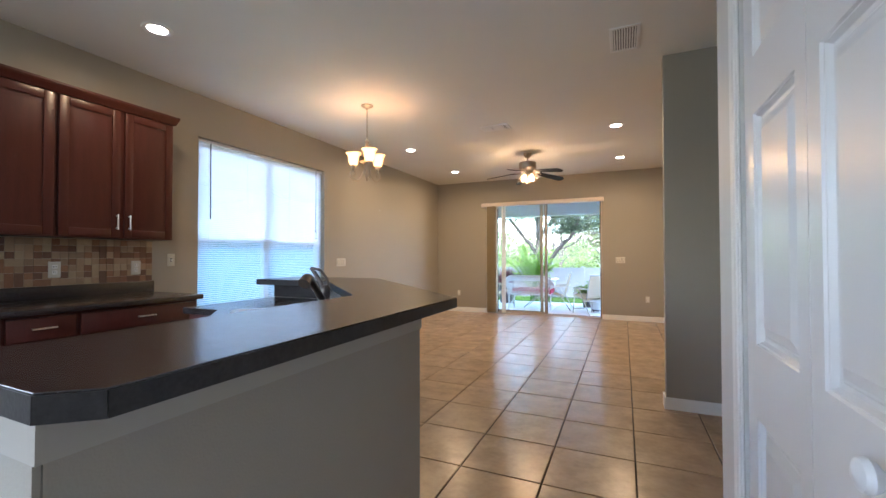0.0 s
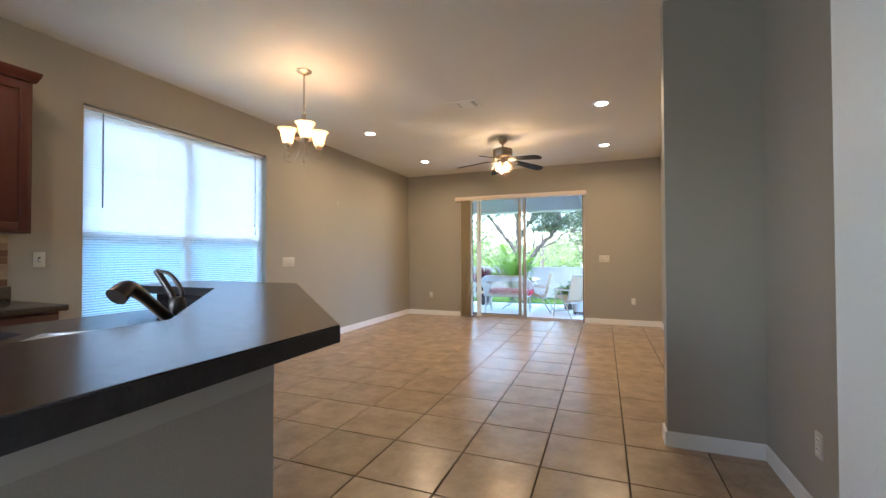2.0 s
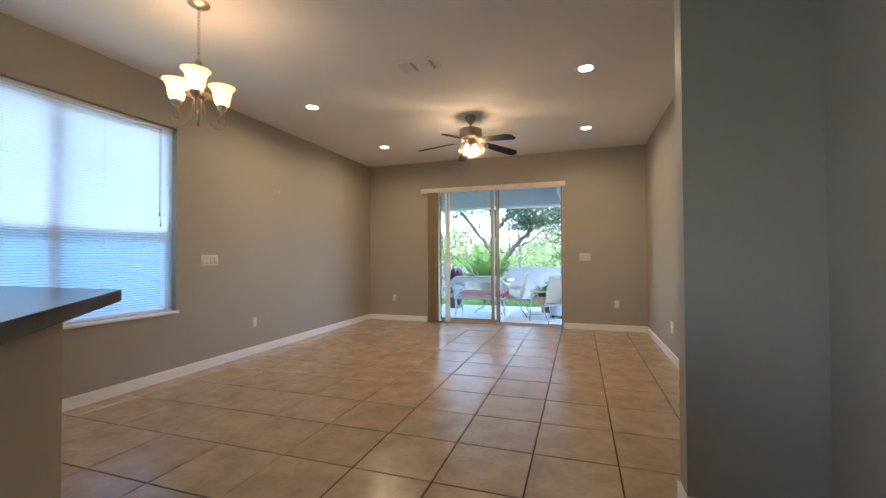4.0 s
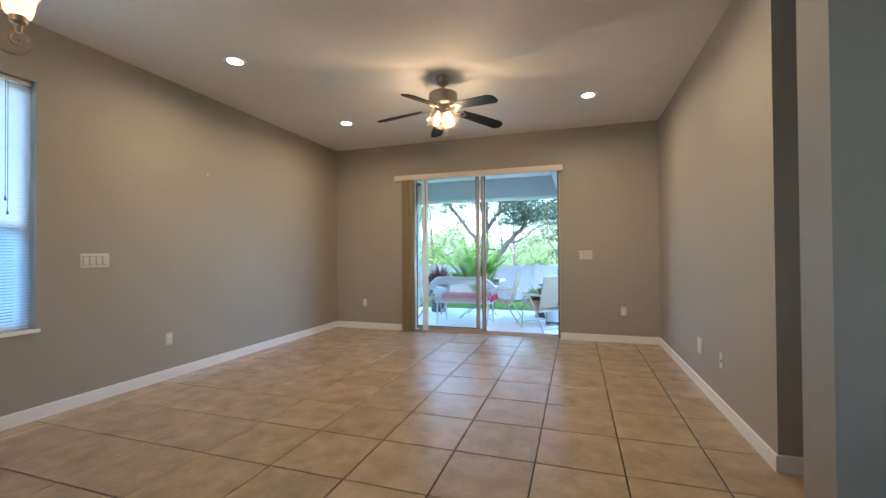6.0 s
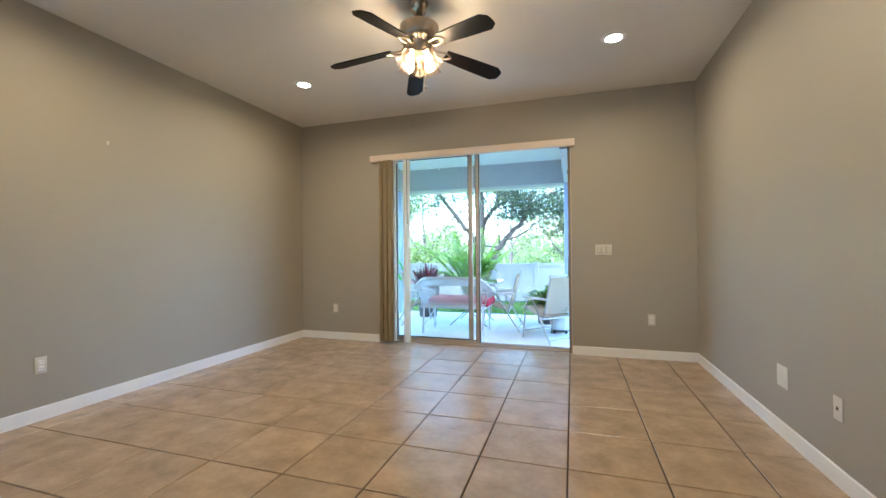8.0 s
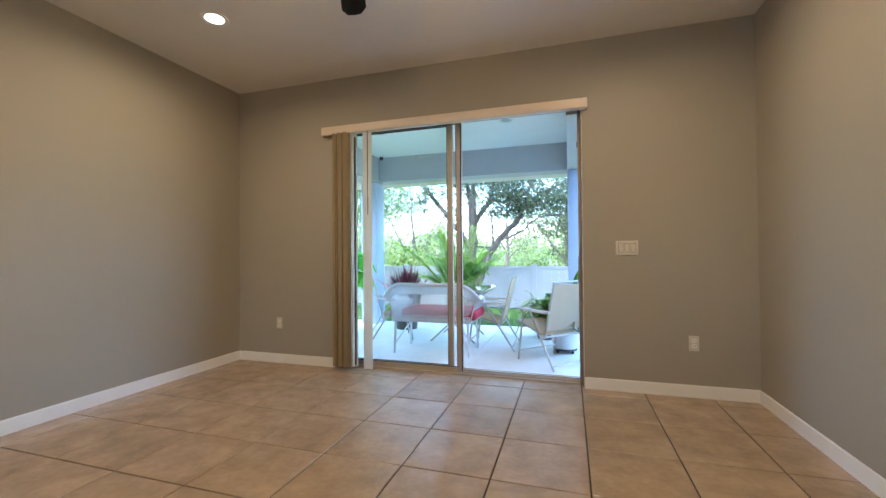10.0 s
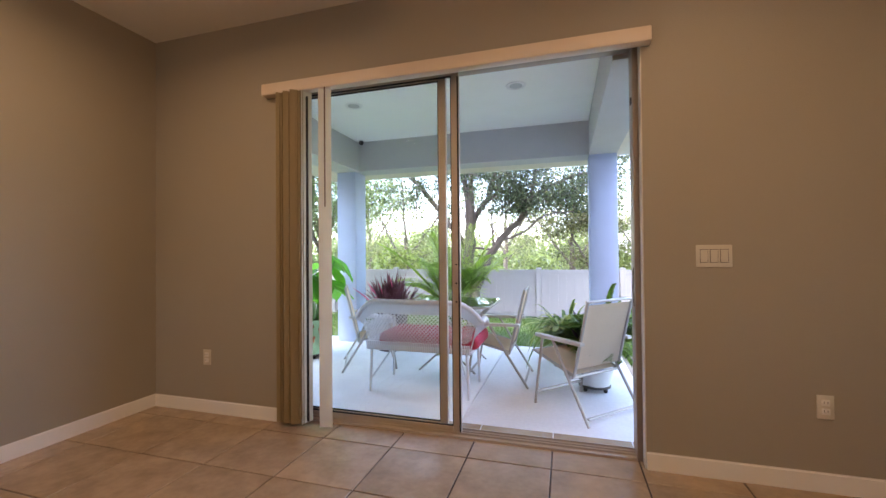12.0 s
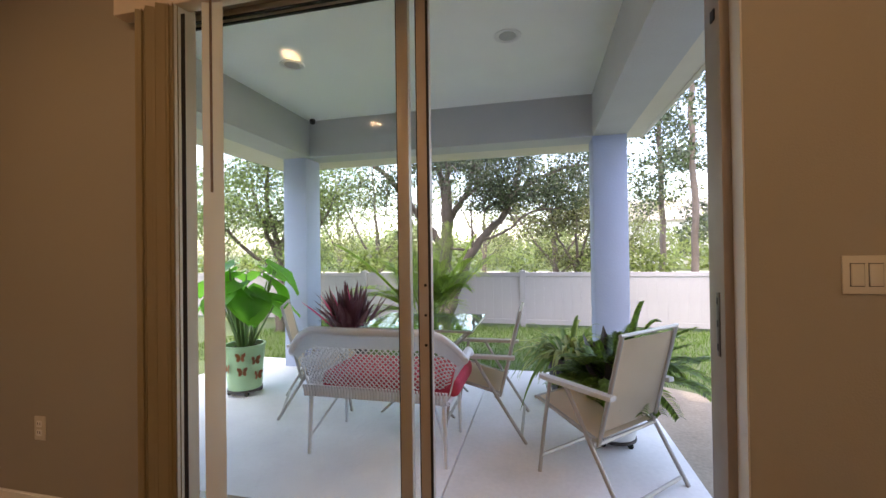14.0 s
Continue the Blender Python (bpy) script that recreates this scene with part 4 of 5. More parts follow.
for y0, y1 in ((1.525, 2.345), (1.165, 1.523), (0.35, 1.163)):
    u = thing("base_cabinet", pose(0, 0, 0), "dark cherry base cabinet with a drawer and doors", "cabinet", "kitchen base cabinets")
    boxpart("body", (XL + 0.001, CX - 0.021, y0, y1, 0.10, 0.874), M_wood, u)
    boxpart("plinth", (XL + 0.001, CX - 0.09, y0, y1, 0.0, 0.10), M_slot, u)
    d = boxpart("drawer", (CX - 0.020, CX, y0 + 0.014, y1 - 0.014, 0.72, 0.858), M_wood, u, bevel=0.004)
    bar_handle(d, CX, ((y0 + y1) / 2, 0.792), "y")
    m = (y0 + y1) / 2
    shaker(u, CX, y0 + 0.014, m - 0.006, 0.12, 0.70, (m - 0.035, 0.60))
    shaker(u, CX, m + 0.006, y1 - 0.014, 0.12, 0.70, (m + 0.035, 0.60))
bm = bm_new()
box(bm, XL + 0.001, CX + 0.028, -0.04, 2.375, 0.876, 0.914, bevel=0.005)
tagged(part("wall_counter", bm, M_lam, smooth=True), "dark laminate counter on the base cabinets", "counter")
bm = bm_new()
box(bm, XL + 0.001, XL + 0.02, -0.04, 2.35, 0.915, 1.015, bevel=0.003)
tagged(part("counter_upstand", bm, M_lam, smooth=True), "dark laminate upstand behind the counter", "splashback")
# mosaic splashback: squares and oblongs in browns
sp = thing("splashback", pose(0, 0, 0), "mixed brown and beige stone mosaic splashback", "splashback")
boxpart("grout_bed", (XL + 0.0005, XL + 0.004, 0.2, 2.335, 1.016, 1.374), mat("splash_grout", (0.42, 0.36, 0.28), rough=0.9), sp)
tones = [(0.30, 0.20, 0.12), (0.19, 0.09, 0.048), (0.38, 0.28, 0.17), (0.24, 0.12, 0.06), (0.14, 0.07, 0.042), (0.33, 0.22, 0.13)]
M_mos = [mat("mosaic_stone", t, rough=0.5, vary=0.2, scale=15, fine=0.15, fine_scale=90, random_by="object", bump=0.3, bump_scale=90) for t in tones]
rng = random.Random(11)
cell = 0.0505
mosaic = {}


def mosaic_tile(w, h, tone, y, z):
    key = (w, h, tone)
    if key not in mosaic:
        bm = bm_new()
        box(bm, 0.003, 0.0085, 0.0012, w * cell - 0.0012, 0.0012, h * cell - 0.0012)
        ob = part("tile", bm, M_mos[tone], sp)
        mosaic[key] = ob.data
    else:
        ob = new("tile", mosaic[key])
        ob.parent = sp
    ob.location = (XL, y, z)


used = set()
COLS, ROWS_N = 26, 7
for r in range(ROWS_N):
    for c in range(COLS):
        if (r, c) in used:
            continue
        w, h = rng.choice([(1, 1), (1, 1), (1, 1), (1, 1), (2, 1), (1, 2)])
        if c + w > COLS or r + h > ROWS_N or any((r + a, c + b) in used for a in range(h) for b in range(w)):
            w = h = 1
        for a in range(h):
            for b in range(w):
                used.add((r + a, c + b))
        mosaic_tile(w, h, rng.randrange(6), 2.335 - (c + w) * cell, 1.016 + r * cell)
plate("wall_outlet", (XL + 0.009, 2.20, 1.135), LEFT, 0.075, 0.12, "white outlet set in the mosaic splashback", "outlet", "outlet")
plate("wall_outlet", (XL + 0.009, 1.645, 1.135), LEFT, 0.075, 0.12, "white outlet set in the mosaic splashback", "outlet", "outlet")

# ---- the covered patio ----
SZ = -0.045
bm = bm_new()
box(bm, -4.6, -1.545, 8.75, 11.52, -0.22, SZ, bevel=0.006)
box(bm, -1.539, -0.18, 8.75, 11.52, -0.22, SZ, bevel=0.006)
tagged(part("pavement", bm, M_conc, smooth=True), "pale concrete patio slab with a straight joint", "patio", kind="structure")
BZ, LC = 2.33, 2.735
for x0, x1 in ((-3.88, -3.59), (-0.515, -0.205)):
    bm = bm_new()
    box(bm, x0, x1, 11.20, 11.50, SZ, BZ, bevel=0.008)
    tagged(part("patio_post", bm, M_stucco, smooth=True), "square grey stucco post holding the patio roof, skylight blue in its colour", "post", "patio posts", kind="structure")
bm = bm_new()
box(bm, -3.88, -0.205, 11.20, 11.50, BZ, LC + 0.1)
box(bm, -3.88, -3.54, 8.75, 11.20, BZ, LC + 0.1)
box(bm, -0.513, -0.205, 8.75, 11.20, BZ, LC + 0.1)
tagged(part("trim_beam", bm, M_beam), "grey stucco beams round the patio ceiling", "beam", kind="structure")
structure("ceiling_patio", [(-3.54, -0.513, 8.75, 11.20, LC, LC + 0.12)], M_lceil, "pale textured patio ceiling", "ceiling")
structure("roof", [(-5.0, 3.6, -4.3, 9.3, 3.05, 3.2), (-4.45, 0.05, 9.3, 12.0, 3.05, 3.2)], M_roof, "low shingle roof over the house", "roof")
structure("trim_soffit", [(-0.205, -0.03, 8.79, 11.50, BZ + 0.03, BZ + 0.06), (-4.4, -0.205, 11.50, 11.95, BZ + 0.03, BZ + 0.06), (-4.4, -3.88, 8.79, 11.50, BZ + 0.03, BZ + 0.06), (-0.03, 0.0, 8.79, 11.50, BZ + 0.02, 3.05), (-4.4, -0.205, 11.95, 11.98, BZ + 0.03, 3.05)], M_soffit, "cream soffit and fascia of the patio roof", "soffit")
structure("wall_outside", [(XL - 0.2, -2.78, 8.752, 8.78, -0.2, 3.0), (-0.37, 3.2, 8.752, 8.78, -0.2, 3.0)], M_stucco, "grey stucco outside wall of the house", "wall")
for cx, cy in ((-1.22, 9.93), (-2.91, 9.93)):
    c = thing("patio_downlight", pose(cx, cy, LC), "round unlit recessed light in the patio ceiling", "downlight", "patio ceiling lights")
    bm = bm_new()
    open_lathe(bm, [(0.060, 0.03), (0.064, -0.001), (0.072, -0.007), (0.092, -0.006), (0.096, -0.0005)], 28)
    part("trim_ring", bm, M_trim, c, smooth=True)
    bm = bm_new()
    lathe(bm, [(0.0, -0.004), (0.060, -0.004), (0.060, -0.002), (0.0, -0.002)], 28)
    part("lens", bm, mat("unlit_lens", (0.45, 0.45, 0.43), rough=0.4), c)
# small camera in the corner of the patio
bm = bm_new()
lathe(bm, [(0.0, 0.05), (0.03, 0.05), (0.032, 0.02), (0.02, 0.0), (0.0, -0.005)], 16, (-3.47, 11.15, LC - 0.05))
tagged(part("corner_sensor", bm, M_potd, smooth=True), "small black dome sensor in the patio corner", "sensor")

# ---- ground and fence ----
GZ, GF = -0.15, -0.39     # the lawn falls a little towards the fence


def gz(y):
    """Height of the lawn at a distance y."""
    return GZ + (GF - GZ) * min(1.0, max(0.0, (y - 11.7) / 4.0))


bm = bm_new()
lines = [[bm.verts.new((x, y, gz(y))) for x in (-400, 400)] for y in (-60, 11.7, 12.7, 13.7, 14.7, 15.7, 800)]
for p, q in zip(lines, lines[1:]):
    bm.faces.new((p[0], p[1], q[1], q[0]))
tagged(part("ground", bm, M_grass), "green lawn sloping gently down to the fence", "lawn", kind="structure")
bm = bm_new()
prism(bm, [(-0.17, 8.79), (1.6, 8.79), (1.3, 10.6), (0.3, 11.3), (-0.17, 11.6)], GZ + 0.004, GZ + 0.05)
tagged(part("dirt_bed", bm, M_dirt), "bare sandy soil strip beside the patio slab", "soil", kind="structure")
bm = bm_new()
box(bm, -60, 60, 17.5, 40, GF + 0.004, GF + 0.02)
tagged(part("road", bm, M_sand), "sunlit pale open ground beyond the fence", "road", kind="structure")
# white vinyl with the trees' shade put into its base colour
M_fence = mat("shaded_fence_vinyl", (0.27, 0.265, 0.27), rough=0.5, vary=0.08, scale=2.5, fine=0.04, fine_scale=30)
FY = 16.0
fence = thing("fence", pose(0, FY, GF), "white vinyl privacy fence behind the lawn, tree shade in its colour", "fence")
panel_mesh = None
for k in range(13):
    x = -14.2 + 1.83 * k
    bm = bm_new()
    box(bm, x - 0.06, x + 0.06, -0.06, 0.06, 0.0, 1.20, bevel=0.006)
    lathe(bm, [(0.088, 1.20), (0.088, 1.21), (0.0, 1.225)], 4, (x, 0, 0), Matrix.Rotation(radians(45), 4, "Z"))
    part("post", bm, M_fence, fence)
    if k == 12:
        break
    bm = bm_new()
    box(bm, x + 0.06, x + 1.77, -0.028, 0.028, 1.08, 1.17, bevel=0.004)
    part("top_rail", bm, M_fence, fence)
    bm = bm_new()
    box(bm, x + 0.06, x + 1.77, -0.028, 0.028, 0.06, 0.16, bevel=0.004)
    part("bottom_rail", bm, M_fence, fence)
    for j in range(9):
        if panel_mesh is None:
            bm = bm_new()
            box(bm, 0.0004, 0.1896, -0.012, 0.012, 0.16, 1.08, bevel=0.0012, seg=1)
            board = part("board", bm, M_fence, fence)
            panel_mesh = board.data
        else:
            board = new("board", panel_mesh)
            board.parent = fence
        board.location = (x + 0.06 + 0.19 * j, 0, 0)


# ---- plants ----
def leaf_cloud(rs, centres, radii, count, size, flat=0.6, aspect=0.5):
    """Many small folded leaves scattered in uneven clumps, as arrays of corners and faces."""
    centres = np.array(centres)
    radii = np.array(radii)
    w = radii ** 2
    pick = rs.choice(len(centres), count, p=w / w.sum())
    d = rs.normal(size=(count, 3))
    d /= np.linalg.norm(d, axis=1)[:, None]
    r = rs.uniform(0.25, 1.0, count) ** 0.5
    p = centres[pick] + d * (r * radii[pick])[:, None] * np.array([1, 1, flat])
    u = rs.normal(size=(count, 3))
    u /= np.linalg.norm(u, axis=1)[:, None]
    v = np.cross(u, rs.normal(size=(count, 3)))
    v /= np.linalg.norm(v, axis=1)[:, None]
    s = size * rs.uniform(0.6, 1.35, count)[:, None]
    fold = np.cross(u, v) * s * 0.12
    a, b = p - u * s * 0.5, p + u * s * 0.5
    c, e = p + v * s * 0.5 * aspect + fold, p - v * s * 0.5 * aspect + fold
    verts = np.stack([a, c, b, e], axis=1).reshape(-1, 3)
    idx = np.arange(count * 4).reshape(-1, 4)
    faces = np.concatenate([idx[:, [0, 1, 2]], idx[:, [0, 2, 3]]])
    return verts, faces


def fast_mesh(name, verts, faces, material, parent=None, label=""):
    mesh = bpy.data.meshes.new(name)
    n, k = faces.shape
    mesh.vertices.add(len(verts))
    mesh.vertices.foreach_set("co", np.asarray(verts, dtype=np.float32).ravel())
    mesh.loops.add(n * k)
    mesh.loops.foreach_set("vertex_index", faces.astype(np.int32).ravel())
    mesh.polygons.add(n)
    mesh.polygons.foreach_set("loop_start", np.arange(0, n * k, k, dtype=np.int32))
    mesh.update(calc_edges=True)
    mesh.materials.append(material)
    ob = new(name, mesh)
    if parent is not None:
        ob.parent = parent
    if label:
        ob["label"] = label
    return ob


def limb(bm, ctrl, r0, r1, n=9, wig=0.03, seed=0):
    rs = random.Random(seed)
    pts = curve_pts(ctrl, 5)
    pts = [p + Vector((rs.uniform(-wig, wig), rs.uniform(-wig, wig), 0)) for p in pts]
    m = len(pts) - 1
    tube(bm, pts, [r0 + (r1 - r0) * k / m for k in range(m + 1)], n)
    return pts


def broad_tree(at, limbs, trunk_r, material, count, size, clump, label, seed, droop=0.0, low=None, extra=()):
    t = thing("tree", pose(*at), label, "tree")
    bm = bm_new()
    ends = []
    for k, (ctrl, r0, r1) in enumerate(limbs):
        pts = limb(bm, ctrl, r0, r1, seed=seed + k)
        ends.append((pts, r1))
    rs = random.Random(seed)
    centres, radii = [], []
    for pts, r1 in ends[1:]:
        m = len(pts)
        for q in range(9):
            p = pts[int(m * rs.uniform(0.45, 0.999))]
            d = Vector((rs.gauss(0, 1), rs.gauss(0, 1), rs.gauss(0.3, 0.7))).normalized()
            ln = rs.uniform(0.4, 1.3)
            e = p + d * ln
            mid = p + d * ln * 0.5 + Vector((0, 0, rs.uniform(-0.05, 0.12)))
            tube(bm, curve_pts([p, mid, e], 3), [r1 * 0.6, r1 * 0.5, r1 * 0.45, r1 * 0.35, r1 * 0.3, r1 * 0.22, r1 * 0.15], 5)
            centres.append(e)
            radii.append(rs.uniform(0.55, 1.0) * clump)
            centres.append(mid)
            radii.append(rs.uniform(0.3, 0.6) * clump)
    for x, y, z, r in extra:
        centres.append(Vector((x, y, z)))
        radii.append(r)
    part("trunk", bm, M_bark, t, "rough grey-brown bark", smooth=True)
    nr = np.random.RandomState(seed)
    verts, faces = leaf_cloud(nr, [tuple(c) for c in centres], radii, count, size)
    if low is not None:
        keep = verts.reshape(-1, 4, 3)[:, :, 2].min(axis=1) > low
        sel = np.where(keep)[0]
        verts = verts.reshape(-1, 4, 3)[sel].reshape(-1, 3)
        idx = np.arange(len(sel) * 4).reshape(-1, 4)
        faces = np.concatenate([idx[:, [0, 1, 2]], idx[:, [0, 2, 3]]])
    fast_mesh("crown", verts, faces, material, t, "airy crown of small green leaves")
    return t


# big shade tree just before the fence
broad_tree((-2.93, 15.2, gz(15.2)), [
    ([(-0.02, 0, -0.1), (0.0, 0, 0.55), (0.02, 0.02, 1.2), (0.08, 0.0, 2.16)], 0.15, 0.115),
    ([(0.08, 0, 2.1), (-0.03, 0.05, 2.84), (-0.14, 0.1, 3.6), (-0.21, 0.2, 4.5)], 0.085, 0.035),
    ([(0.09, 0, 2.1), (0.15, -0.15, 2.94), (0.15, -0.3, 3.64), (0.2, -0.5, 4.5)], 0.08, 0.035),
    ([(0.08, 0, 2.15), (0.34, 0.05, 2.6), (0.56, 0.05, 3.0), (0.68, 0.0, 3.71), (0.8, 0.0, 4.5)], 0.075, 0.03),
    ([(0.08, 0, 0.35), (0.29, -0.05, 0.9), (0.49, -0.1, 1.41), (0.84, -0.1, 1.9), (1.21, -0.1, 2.27), (1.45, -0.1, 2.71)], 0.10, 0.06),
    ([(1.45, -0.1, 2.71), (1.75, -0.15, 2.9), (1.98, -0.2, 3.0), (2.46, -0.3, 3.14), (3.05, -0.4, 3.14)], 0.05, 0.02),
    ([(1.45, -0.1, 2.71), (1.53, -0.1, 3.2), (1.63, -0.1, 3.76), (1.7, -0.1, 4.5)], 0.05, 0.025),
    ([(0.75, -0.1, 1.81), (1.1, -0.2, 1.9), (1.37, -0.25, 2.04), (1.76, -0.3, 2.33), (2.29, -0.35, 2.38)], 0.032, 0.012),
    ([(0.05, 0, 1.55), (-0.2, 0.05, 1.95), (-0.49, 0.1, 2.27), (-1.16, 0.1, 3.13), (-1.67, 0.1, 3.58), (-2.33, 0.0, 4.2)], 0.085, 0.035),
    ([(0.34, 0.05, 2.6), (0.7, -0.2, 2.9), (0.82, -0.3, 3.5), (0.9, -0.4, 4.3)], 0.05, 0.02),
], 0.2, M_oak, 66000, 0.055, 0.74, "spreading shade tree with several grey limbs", 21, low=2.35,
    # last five clumps: unseen high foliage added to cast shade on the fence
    extra=[(0.85, -0.2, 2.5, 0.42), (0.85, -0.2, 2.9, 0.42), (0.8, -0.2, 3.3, 0.45), (-1.7, 0.2, 2.9, 0.55), (-2.1, 0.2, 3.3, 0.55), (-2.4, 0.1, 2.7, 0.45), (2.5, -0.2, 3.3, 0.5), (2.9, -0.2, 3.0, 0.45), (-0.6, 0.3, 3.2, 0.4), (0.0, -1.3, 4.6, 1.0), (1.5, -1.5, 4.8, 1.0), (-1.6, -1.4, 4.6, 1.0), (2.7, -1.2, 4.6, 0.9), (-3.0, -1.0, 4.5, 0.9)])
# dense small tree just beyond the fence
broad_tree((-0.15, 17.4, GF), [
    ([(0, 0, -0.1), (0.03, 0, 0.8), (0.0, 0, 1.5)], 0.07, 0.05),
    ([(0, 0, 1.1), (-0.4, 0, 1.9), (-0.6, 0, 2.7)], 0.035, 0.015),
    ([(0, 0, 1.2), (0.3, 0.1, 2.1), (0.45, 0, 3.2)], 0.035, 0.015),
    ([(0, 0, 1.4), (0.0, -0.2, 2.4), (0.1, -0.1, 3.6)], 0.035, 0.015),
], 0.1, M_shrub, 9000, 0.075, 0.55, "dense brownish green small tree beyond the fence", 47, low=0.6,
    extra=[(-0.5, 0, 1.5, 0.5), (0.1, 0, 1.3, 0.55), (0.5, 0, 1.6, 0.5)])
broad_tree((-6.05, 14.2, gz(14.2)), [
    ([(0, 0, -0.1), (0.05, 0, 0.8), (-0.05, 0, 1.6)], 0.11, 0.08),
    ([(-0.05, 0, 1.5), (-0.4, 0, 2.2), (-0.9, 0.2, 3.4)], 0.06, 0.02),
    ([(-0.05, 0, 1.5), (0.2, 0.1, 2.4), (0.5, 0.2, 3.6)], 0.06, 0.02),
    ([(-0.05, 0, 1.6), (-0.05, -0.3, 2.6), (0.1, -0.5, 3.8)], 0.06, 0.02),
    ([(-0.05, 0, 1.2), (0.7, -0.2, 1.7), (1.3, -0.3, 2.4)], 0.05, 0.02),
    ([(-0.05, 0, 1.2), (-0.7, -0.2, 1.7), (-1.4, -0.3, 2.4)], 0.05, 0.02),
], 0.1, M_grey, 40000, 0.05, 0.85, "slender leafy tree beside the patio", 31, low=1.2)
for k, (x, y) in enumerate(((2.94, 22.0), (3.25, 20.0))):
    t = thing("tree", pose(x, y, GF), "tall straight trunk with thin high foliage", "tree", "tall thin trees")
    bm = bm_new()
    limb(bm, [(0, 0, -0.1), (0.05, 0, 2.5), (0.0, 0, 5.5), (0.1, 0, 9.0)], 0.11, 0.06, seed=k)
    part("trunk", bm, M_bark, t, "straight reddish brown trunk", smooth=True)
    nr = np.random.RandomState(60 + k)
    c = [(nr.normal(0, 1.1), nr.normal(0, 0.8), nr.uniform(2.2, 9.0)) for _ in range(26)]
    v, f = leaf_cloud(nr, c, [0.55] * 26, 6500, 0.12, 0.8)
    fast_mesh("crown", v, f, M_oak, t, "thin scattered foliage")
# looser trees in the middle distance beyond the fence
for k, (x, y, h) in enumerate(((-13.5, 20.5, 4.6), (-9.4, 23.0, 5.4), (-6.2, 19.5, 4.4), (-3.3, 24.0, 5.6), (-0.6, 20.0, 4.0), (2.2, 25.0, 5.0), (5.5, 21.0, 4.6))):
    broad_tree((x, y, GF), [
        ([(0, 0, -0.1), (0.05, 0, 0.3 * h), (0, 0.1, 0.5 * h)], 0.11, 0.07),
        ([(0, 0, 0.28 * h), (-0.6, 0, 0.5 * h), (-1.3, 0.2, 0.75 * h)], 0.05, 0.02),
        ([(0, 0, 0.30 * h), (0.7, 0.1, 0.5 * h), (1.4, 0, 0.7 * h)], 0.05, 0.02),
        ([(0, 0, 0.45 * h), (0.1, -0.3, 0.7 * h), (0, -0.3, h)], 0.05, 0.02),
        ([(0, 0, 0.2 * h), (0.5, -0.3, 0.3 * h), (1.2, -0.4, 0.38 * h)], 0.035, 0.015),
    ], 0.1, M_mid, 7500, 0.085, 0.95, "light leafy tree on the open ground beyond the fence", 90 + k, low=0.5)
# bushes and woods farther off
nr = np.random.RandomState(77)
c, r = [], []
for k in range(170):
    x, y = nr.uniform(-32, 26), nr.uniform(40, 60)
    c.append((x, y, nr.uniform(-0.4, 2.2 + 1.6 * nr.rand())))
    r.append(nr.uniform(1.2, 2.4))
v, f = leaf_cloud(nr, c, r, 30000, 0.40, 0.8)
tagged(fast_mesh("far_woods", v, f, M_far), "band of sunlit woods beyond the open ground", "woods", kind="stuff")
c, r = [], []
for k in range(70):
    x, y = nr.uniform(-16, 10), nr.uniform(16.8, 18.2)
    c.append((x, y, nr.uniform(-0.2, 1.05)))
    r.append(nr.uniform(0.35, 0.65))
v, f = leaf_cloud(nr, c, r, 20000, 0.13, 0.8)
tagged(fast_mesh("hedge_shrubs", v, f, M_far), "loose light green shrubs behind the fence", "shrubs", kind="stuff")
# pale house far behind the trees
house = thing("house", pose(13.0, 48.0, GF), "pale stucco house with a grey roof behind trees", "house")
boxpart("wall", (-8.8, 8.8, 0.0, 8.0, 0.0, 4.3), M_neigh, house)
bm = bm_new()
eave = [bm.verts.new(p) for p in ((-9.4, -0.6, 4.3), (9.4, -0.6, 4.3), (9.4, 8.6, 4.3), (-9.4, 8.6, 4.3))]
ridge = [bm.verts.new(p) for p in ((-5.0, 4.0, 6.6), (5.0, 4.0, 6.6))]
bm.faces.new(list(reversed(eave)))
bm.faces.new((eave[0], eave[1], ridge[1], ridge[0]))
bm.faces.new((eave[1], eave[2], ridge[1]))
bm.faces.new((eave[2], eave[3], ridge[0], ridge[1]))
bm.faces.new((eave[3], eave[0], ridge[0]))
part("roof", bm, M_roof, house, "grey shingle hip roof")
for x in (-6.2, -1.0, 4.4):
    w = boxpart("window", (x - 0.7, x + 0.7, -0.03, 0.02, 1.2, 2.8), M_slot, house, "dark window pane")
    boxpart("sill", (x - 0.8, x + 0.8, -0.09, -0.03, 1.1, 1.2), M_neigh, w)
# neighbour's house close by, beyond the kitchen window
near = thing("house", pose(-10.4, 3.0, GZ), "pale stucco neighbouring house with a shingle roof", "house")
boxpart("wall", (-3.0, 3.0, -7.5, 7.5, 0.0, 2.75), M_neigh, near)
bm = bm_new()
eave = [bm.verts.new(p) for p in ((-3.5, -8.0, 2.75), (3.5, -8.0, 2.75), (3.5, 8.0, 2.75), (-3.5, 8.0, 2.75))]
fascia = [bm.verts.new((v.co.x, v.co.y, 2.93)) for v in eave]
ridge = [bm.verts.new(p) for p in ((0.0, -4.5, 4.6), (0.0, 4.5, 4.6))]
bm.faces.new(list(reversed(eave)))
for a in range(4):
    bm.faces.new((eave[a], eave[(a + 1) % 4], fascia[(a + 1) % 4], fascia[a]))
bm.faces.new((fascia[0], fascia[1], ridge[0]))
bm.faces.new((fascia[1], fascia[2], ridge[1], ridge[0]))
bm.faces.new((fascia[2], fascia[3], ridge[1]))
bm.faces.new((fascia[3], fascia[0], ridge[0], ridge[1]))
